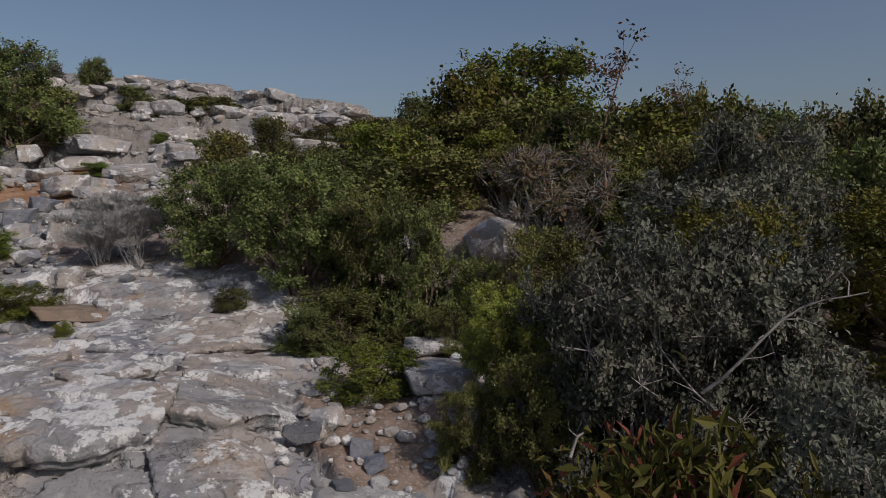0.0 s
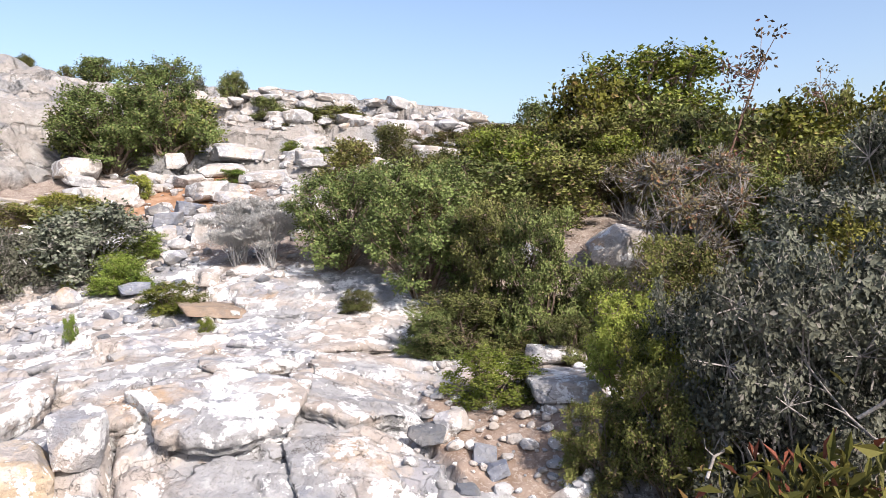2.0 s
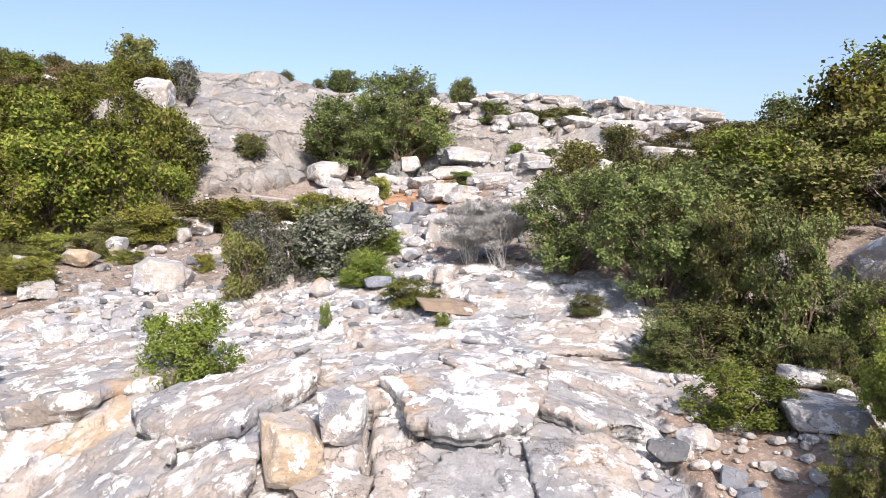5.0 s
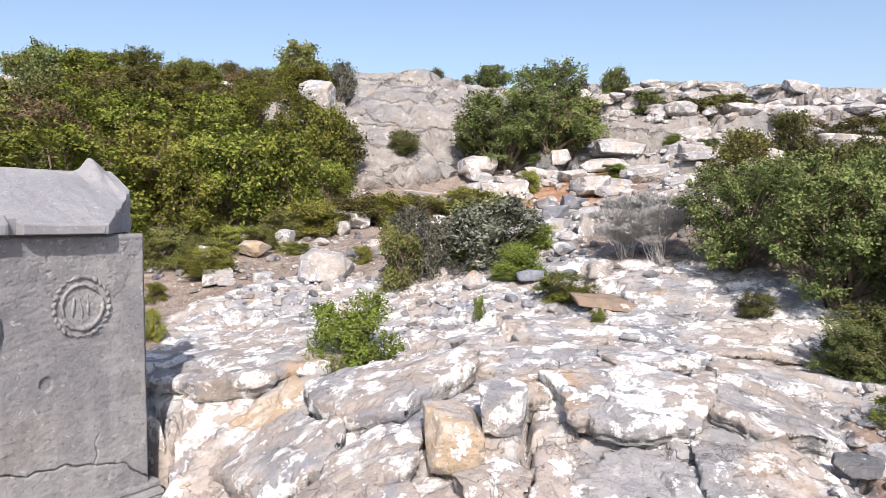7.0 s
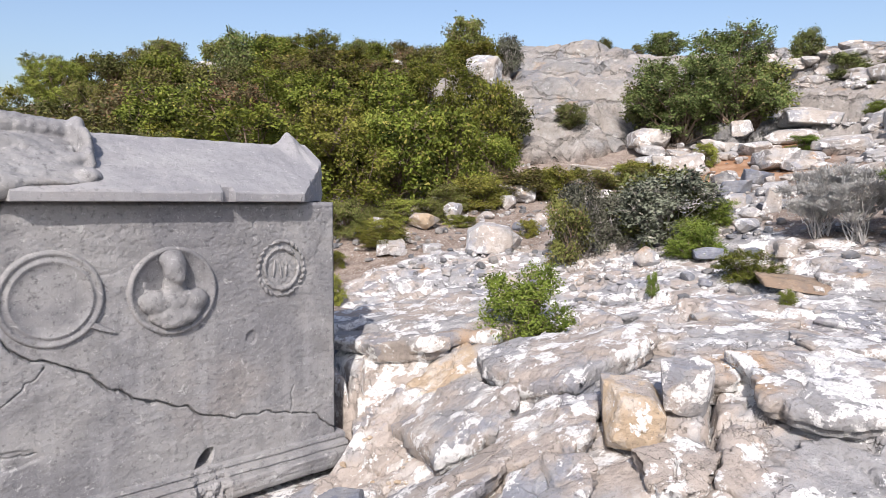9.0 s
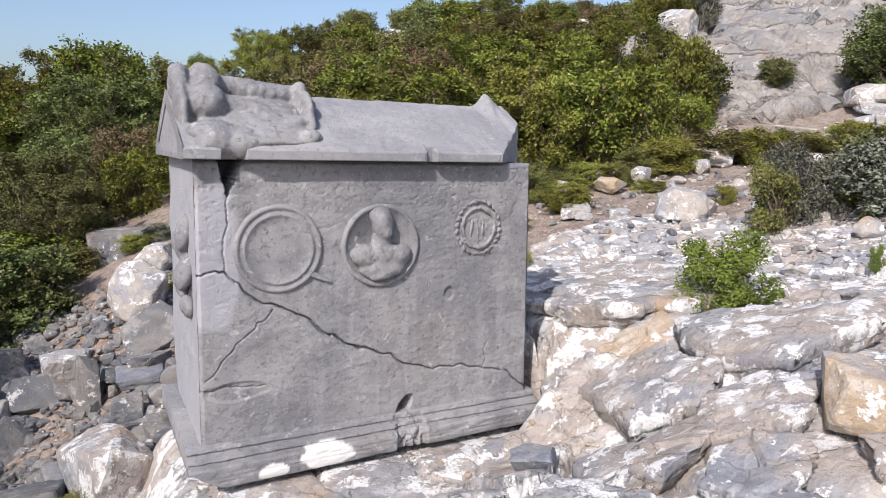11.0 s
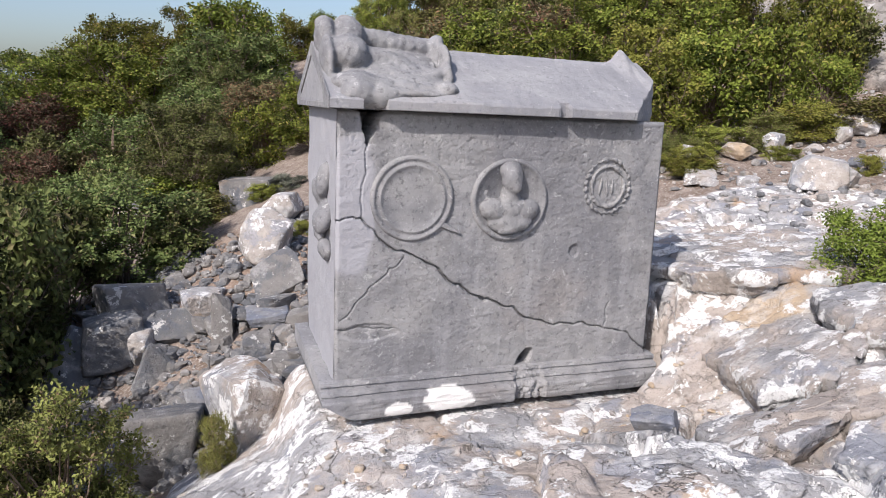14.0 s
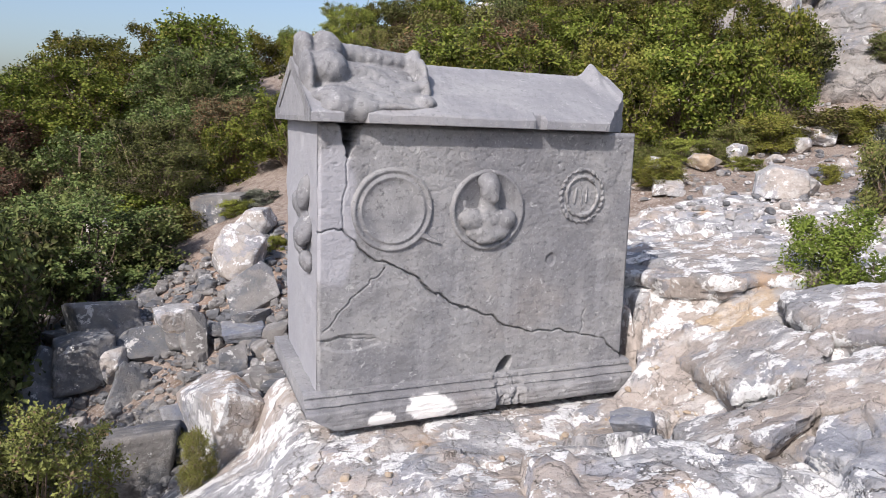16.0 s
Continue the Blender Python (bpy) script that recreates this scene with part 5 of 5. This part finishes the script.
for row in ((2.35, -1.15, 0.35, 0.6, -70, 0.30, 1), (2.45, -0.95, 0.45, 0.5, -20, 0.35, 2), (2.30, -1.55, 0.65, 0.6, 40, 0.40, 3), (2.55, -0.85, 0.15, 0.45, 150, 0.20, 4), (2.40, -1.40, 0.80, 0.5, -110, 0.35, 5)):
    dead_branch(*row)


# ---- bedrock slabs ----
def bed_slab(x, y, length, width, turn, thick, lift=0.03, nod=0.0, roll=0.0, material=ROCK, undercut=0.16, label="lichen-crusted limestone slab of the bedrock"):
    """A plate of split bedrock: broken outline, layered and undercut sides, a worn top that follows the slope."""
    seed = 700 + int(abs(x * 37 + y * 91))
    rng = np.random.default_rng(seed)
    n = 220
    a = np.linspace(0, 2 * np.pi, n, endpoint=False)
    ray = np.stack([np.cos(a), np.sin(a)], 1)
    k = 6
    way = np.arange(k) * 2 * np.pi / k + rng.uniform(-0.36, 0.36, k)
    cut = rng.uniform(0.74, 1.0, k)
    out = (cut[None] / np.maximum(ray @ np.stack([np.cos(way), np.sin(way)]), 0.05)).min(1)
    nib = 0.07 * plates(ray[:, 0] * 0.6 + seed, ray[:, 1] * 0.6, 0.25, 0.25, seed)[3][0] + 0.06 * fbm(ray[:, 0] * 3 + seed, ray[:, 1] * 3, seed) + 0.035 * fbm(ray[:, 0] * 10 + seed, ray[:, 1] * 10, seed + 4)
    out = np.minimum(out, 1.45) + nib
    c, s_ = math.cos(radians(turn)), math.sin(radians(turn))
    # mean slope of the ground under it
    e = 0.25
    gx = float(swell(np.array([x + e]), np.array([y]))[0] - swell(np.array([x - e]), np.array([y]))[0]) / (2 * e)
    gy = float(swell(np.array([x]), np.array([y + e]))[0] - swell(np.array([x]), np.array([y - e]))[0]) / (2 * e)
    base = float(swell(np.array([x]), np.array([y]))[0])
    rings = [(0.80 - undercut, -1.5, 0), (0.93 - undercut, -1.0, 0), (0.97 - 0.8 * undercut, -0.82, 0), (0.96 - 0.6 * undercut, -0.74, 0), (0.995 - 0.3 * undercut, -0.60, 0), (0.975 - 0.3 * undercut, -0.48, 0),
             (1.0, -0.34, 0), (1.002, -0.16, 0), (0.997, -0.05, 1), (0.988, -0.008, 1)] + [(q, 0.0, 1) for q in np.linspace(0.96, 0.02, 26)]
    rows = []
    for j, (q, h, top) in enumerate(rings):
        rr = out * q
        if not top:
            rr = rr + 0.040 * fbm(a * 0 + j * 3.7 + ray[:, 0] * 2, ray[:, 1] * 2 + seed, seed + 9) + 0.012 * fbm(ray[:, 0] * 14 + j, ray[:, 1] * 14, seed + 12)
        lx, ly = rr * ray[:, 0] * length / 2, rr * ray[:, 1] * width / 2
        px, py = x + lx * c - ly * s_, y + lx * s_ + ly * c
        z = base + lift - 0.015 + gx * (px - x) + gy * (py - y) + lx * math.tan(radians(roll)) + ly * math.tan(radians(nod))
        z = z + 0.05 * fbm(px * 1.6, py * 1.6, seed + 20, 3) + 0.022 * fbm(px * 6, py * 6, seed + 24) - 0.020 * np.abs(fbm(px * 4 + py * 1.5, py * 3, seed + 27))
        flake, fx, fy, fr = plates(px, py, 0.20, 0.34, seed % 50 + 630)
        z = z + (0.012 * fr[0] + 0.10 * ((px - fx) * fr[1] + (py - fy) * fr[2]) - 0.022 * (1 - step(flake, 0, 0.06)) * (fr[2] > -0.1)) * top
        z = z - 0.010 * np.clip(q - 0.72, 0, 1) ** 2 / 0.08 * top
        rows.append(np.stack([px, py, z + h * thick], -1))
    v = np.stack(rows, 0)
    i = np.arange(len(rings) * n).reshape(len(rings), n)
    nxt = np.roll(i, -1, 1)
    f = np.stack([i[:-1], nxt[:-1], nxt[1:], i[1:]], -1).reshape(-1, 4)
    ob = put("rock_outcrop", mesh_of("rock_outcrop", v.reshape(-1, 3), f, True), material)
    return tagged(ob, label, "rock")


bed_slab(3.20, 3.72, 1.45, 1.50, -52, 0.22, 0.05, 0, 0, label="broad smooth grey slab beside the tomb, white with lichen")
bed_slab(2.78, 2.98, 0.62, 0.60, -50, 0.12, 0.02, 0, 0, ROCK_OCHRE, label="ochre-stained broken step of limestone")
bed_slab(2.36, 3.12, 0.42, 0.50, -50, 0.16, 0.02)
bed_slab(2.42, 2.60, 0.50, 1.10, -12, 0.20, 0.07, 0, -4, undercut=0.22, label="long tilted slab with white crust and an overhanging foot")
bed_slab(2.98, 2.22, 0.95, 0.85, -50, 0.20, 0.07, 2, 0, undercut=0.16, label="large pale limestone slab split by joints")
bed_slab(2.34, 1.93, 0.52, 0.50, -48, 0.14, 0.03)
bed_slab(3.10, 1.52, 0.36, 0.62, -58, 0.12, 0.03)
bed_slab(3.08, 0.98, 0.84, 0.66, -68, 0.16, 0.06, 0, 0, undercut=0.26, label="pale slab jutting over a long dark gap")
bed_slab(3.62, 0.50, 0.74, 0.80, -75, 0.14, 0.04, undercut=0.15)
bed_slab(2.60, 0.74, 0.90, 0.44, -68, 0.12, 0.00)
bed_slab(4.90, 1.05, 1.36, 0.75, -70, 0.08, 0.03, label="flat smooth slab of warm grey limestone")
bed_slab(3.86, 1.16, 0.55, 0.62, -65, 0.10, 0.05)
bed_slab(4.40, 0.62, 0.72, 0.55, -78, 0.09, 0.04)
bed_slab(2.36, 1.28, 0.34, 0.32, -60, 0.10, 0.02)
bed_slab(2.05, 1.66, 0.46, 0.36, -45, 0.10, 0.02)
bed_slab(2.82, 0.36, 0.52, 0.55, -80, 0.12, 0.04)
bed_slab(4.05, 1.90, 0.75, 0.60, -60, 0.10, 0.04)
bed_slab(3.60, 2.25, 0.60, 0.55, -55, 0.12, 0.04)
bed_slab(4.55, 2.75, 0.90, 0.60, -50, 0.10, 0.03)
bed_slab(5.30, 2.35, 0.85, 0.50, -62, 0.10, 0.03)
bed_slab(5.60, 1.45, 0.90, 0.50, -70, 0.10, 0.04)
bed_slab(1.92, 2.15, 0.62, 0.55, -30, 0.14, 0.02)
bed_slab(1.30, 2.55, 0.80, 0.55, -15, 0.10, 0.00)
bed_slab(0.55, 2.85, 0.75, 0.50, -5, 0.10, 0.00)
bed_slab(1.45, 1.95, 0.70, 0.50, -25, 0.12, 0.00)


# ---- rubble and litter ----
def scatter(label, material, seed, count, x0, x1, y0, y1, small, large, shapes, group, keep=lambda x, y: True, single=True):
    """Loose stones, each its own; or, where they are too small to tell apart, one joined heap."""
    rng = random.Random(seed)
    cut = [rock_shape(s, 900 + seed * 10 + k, 3 if single else 2) for k, s in enumerate(shapes)]
    made = [mesh_of("stone", *c, False) for c in cut] if single else []
    for me in made:
        me.materials.append(material)
    heap, spots = [], []
    while len(spots) < count:
        x, y = rng.uniform(x0, x1), rng.uniform(y0, y1)
        if keep(x, y):
            spots.append((x, y))
    where = np.array(spots)
    for x, y, z in zip(where[:, 0], where[:, 1], land(where[:, 0], where[:, 1])[0]):
        w = small + (large - small) * rng.random() ** 2.5
        h = w * (rng.uniform(0.35, 0.8) if w < 0.3 else rng.uniform(0.25, 0.5))
        m = pose(x, y, z - 0.15 * h, rng.uniform(-14, 14), rng.uniform(-14, 14), rng.uniform(0, 360)) @ Matrix.Diagonal((w, w * rng.uniform(0.6, 1.0), h, 1))
        k = rng.randrange(len(cut))
        if single:
            ob = new("stone", made[k])
            ob.matrix_world = m
            tagged(ob, label, "stone", group)
        else:
            a = np.array(m)
            heap.append((cut[k][0] @ a[:3, :3].T + a[:3, 3], cut[k][1]))
    if heap:
        tagged(put("rubble", mesh_of("rubble", *joined(heap), False), material), label, "rubble", kind="stuff")


def off_tomb(x, y):
    return not (0.1 < x < 2.4 and 3.2 < y < 4.6)


def on_terrace(x, y):
    return blob(x, y, 13.5, 11.0, 5.5, 3.0, 38) < 0


scatter("pale limestone stone lying on the slope", ROCK_PALE, 1, 55, 4.8, 9.0, 2.2, 8.0, 0.10, 0.36, ("flat", "round", "block", "flat"), "loose stones on the slope")
scatter("blue-grey flat stone lying on the slope", ROCK_BLUE, 2, 25, 5.2, 9.5, 2.6, 6.0, 0.10, 0.32, ("flat", "flat", "slab"), "loose stones on the slope")
scatter("grey broken stone in the rubble heap", ROCK_GREY, 3, 105, -1.6, 0.6, 5.0, 8.6, 0.12, 0.46, ("block", "flat", "slab", "slab"), "rubble beside the tomb", off_tomb)
scatter("pale broken stone in the rubble heap", ROCK_PALE, 4, 35, -1.4, 0.6, 5.4, 8.8, 0.06, 0.2, ("block", "flat", "round"), "rubble beside the tomb", off_tomb)
scatter("small pale stones scattered on brown leaf litter", ROCK_PALE, 5, 300, 3.0, 4.4, -0.8, 0.2, 0.02, 0.09, ("flat", "round", "block"), "", single=False)
scatter("pale boulder resting on the upper hillside", ROCK_PALE, 6, 75, 10.4, 16.5, 1.8, 7.8, 0.30, 0.95, ("flat", "flat", "block", "flat"), "boulders on the upper hillside", on_terrace)
scatter("pale weathered blocks along the crest of the hill", ROCK_PALE, 12, 120, 14.5, 17.5, 0.0, 6.5, 0.25, 0.75, ("flat", "round", "block"), "", on_terrace, False)
scatter("small ochre stones and crumbs beside the tomb", ROCK_OCHRE, 7, 160, -0.2, 2.6, 2.5, 3.4, 0.012, 0.05, ("flat", "round", "block"), "", off_tomb, False)
scatter("small pale stones and gravel strewn over the slope", ROCK_PALE, 8, 1100, 4.6, 9.5, 1.6, 8.5, 0.02, 0.11, ("flat", "round", "block"), "", single=False)
scatter("small grey stones strewn over the slope", ROCK_GREY, 13, 900, 4.6, 9.5, 1.6, 8.5, 0.02, 0.12, ("flat", "slab", "block"), "", single=False)
scatter("small broken stones filling the rubble heap", ROCK_GREY, 9, 3200, -1.8, 1.0, 4.7, 9.0, 0.025, 0.16, ("flat", "slab", "block"), "", off_tomb, False)
scatter("pale gravel strewn over the upper hillside", ROCK_PALE, 10, 900, 8.5, 16, 1.5, 9.5, 0.05, 0.25, ("flat", "round", "block"), "", on_terrace, False)


def distant_hills():
    a = np.linspace(-0.2, 3.4, 160)
    rows = []
    for dist, rise in ((1500, -60), (1750, 5), (2100, 0.0)):
        h = rise + (20 + 30 * fbm(a * 3.0, a * 0, 801)) * (rise > 0)
        rows.append(np.stack([dist * np.cos(a + 1.4), dist * np.sin(a + 1.4), h], -1))
    v = np.stack(rows, 1)
    # the blue of distance is put into the base colour; no air is modelled
    m, nt, b = shader("hillside_painted_haze", 1.0)
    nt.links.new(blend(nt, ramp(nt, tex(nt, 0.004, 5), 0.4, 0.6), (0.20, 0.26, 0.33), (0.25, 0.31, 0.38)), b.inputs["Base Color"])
    return tagged(put("backdrop", mesh_of("backdrop", v.reshape(-1, 3), grid_faces(160, 3)), m), "far hills with blue haze put into their colour", "hills", kind="structure")


distant_hills()
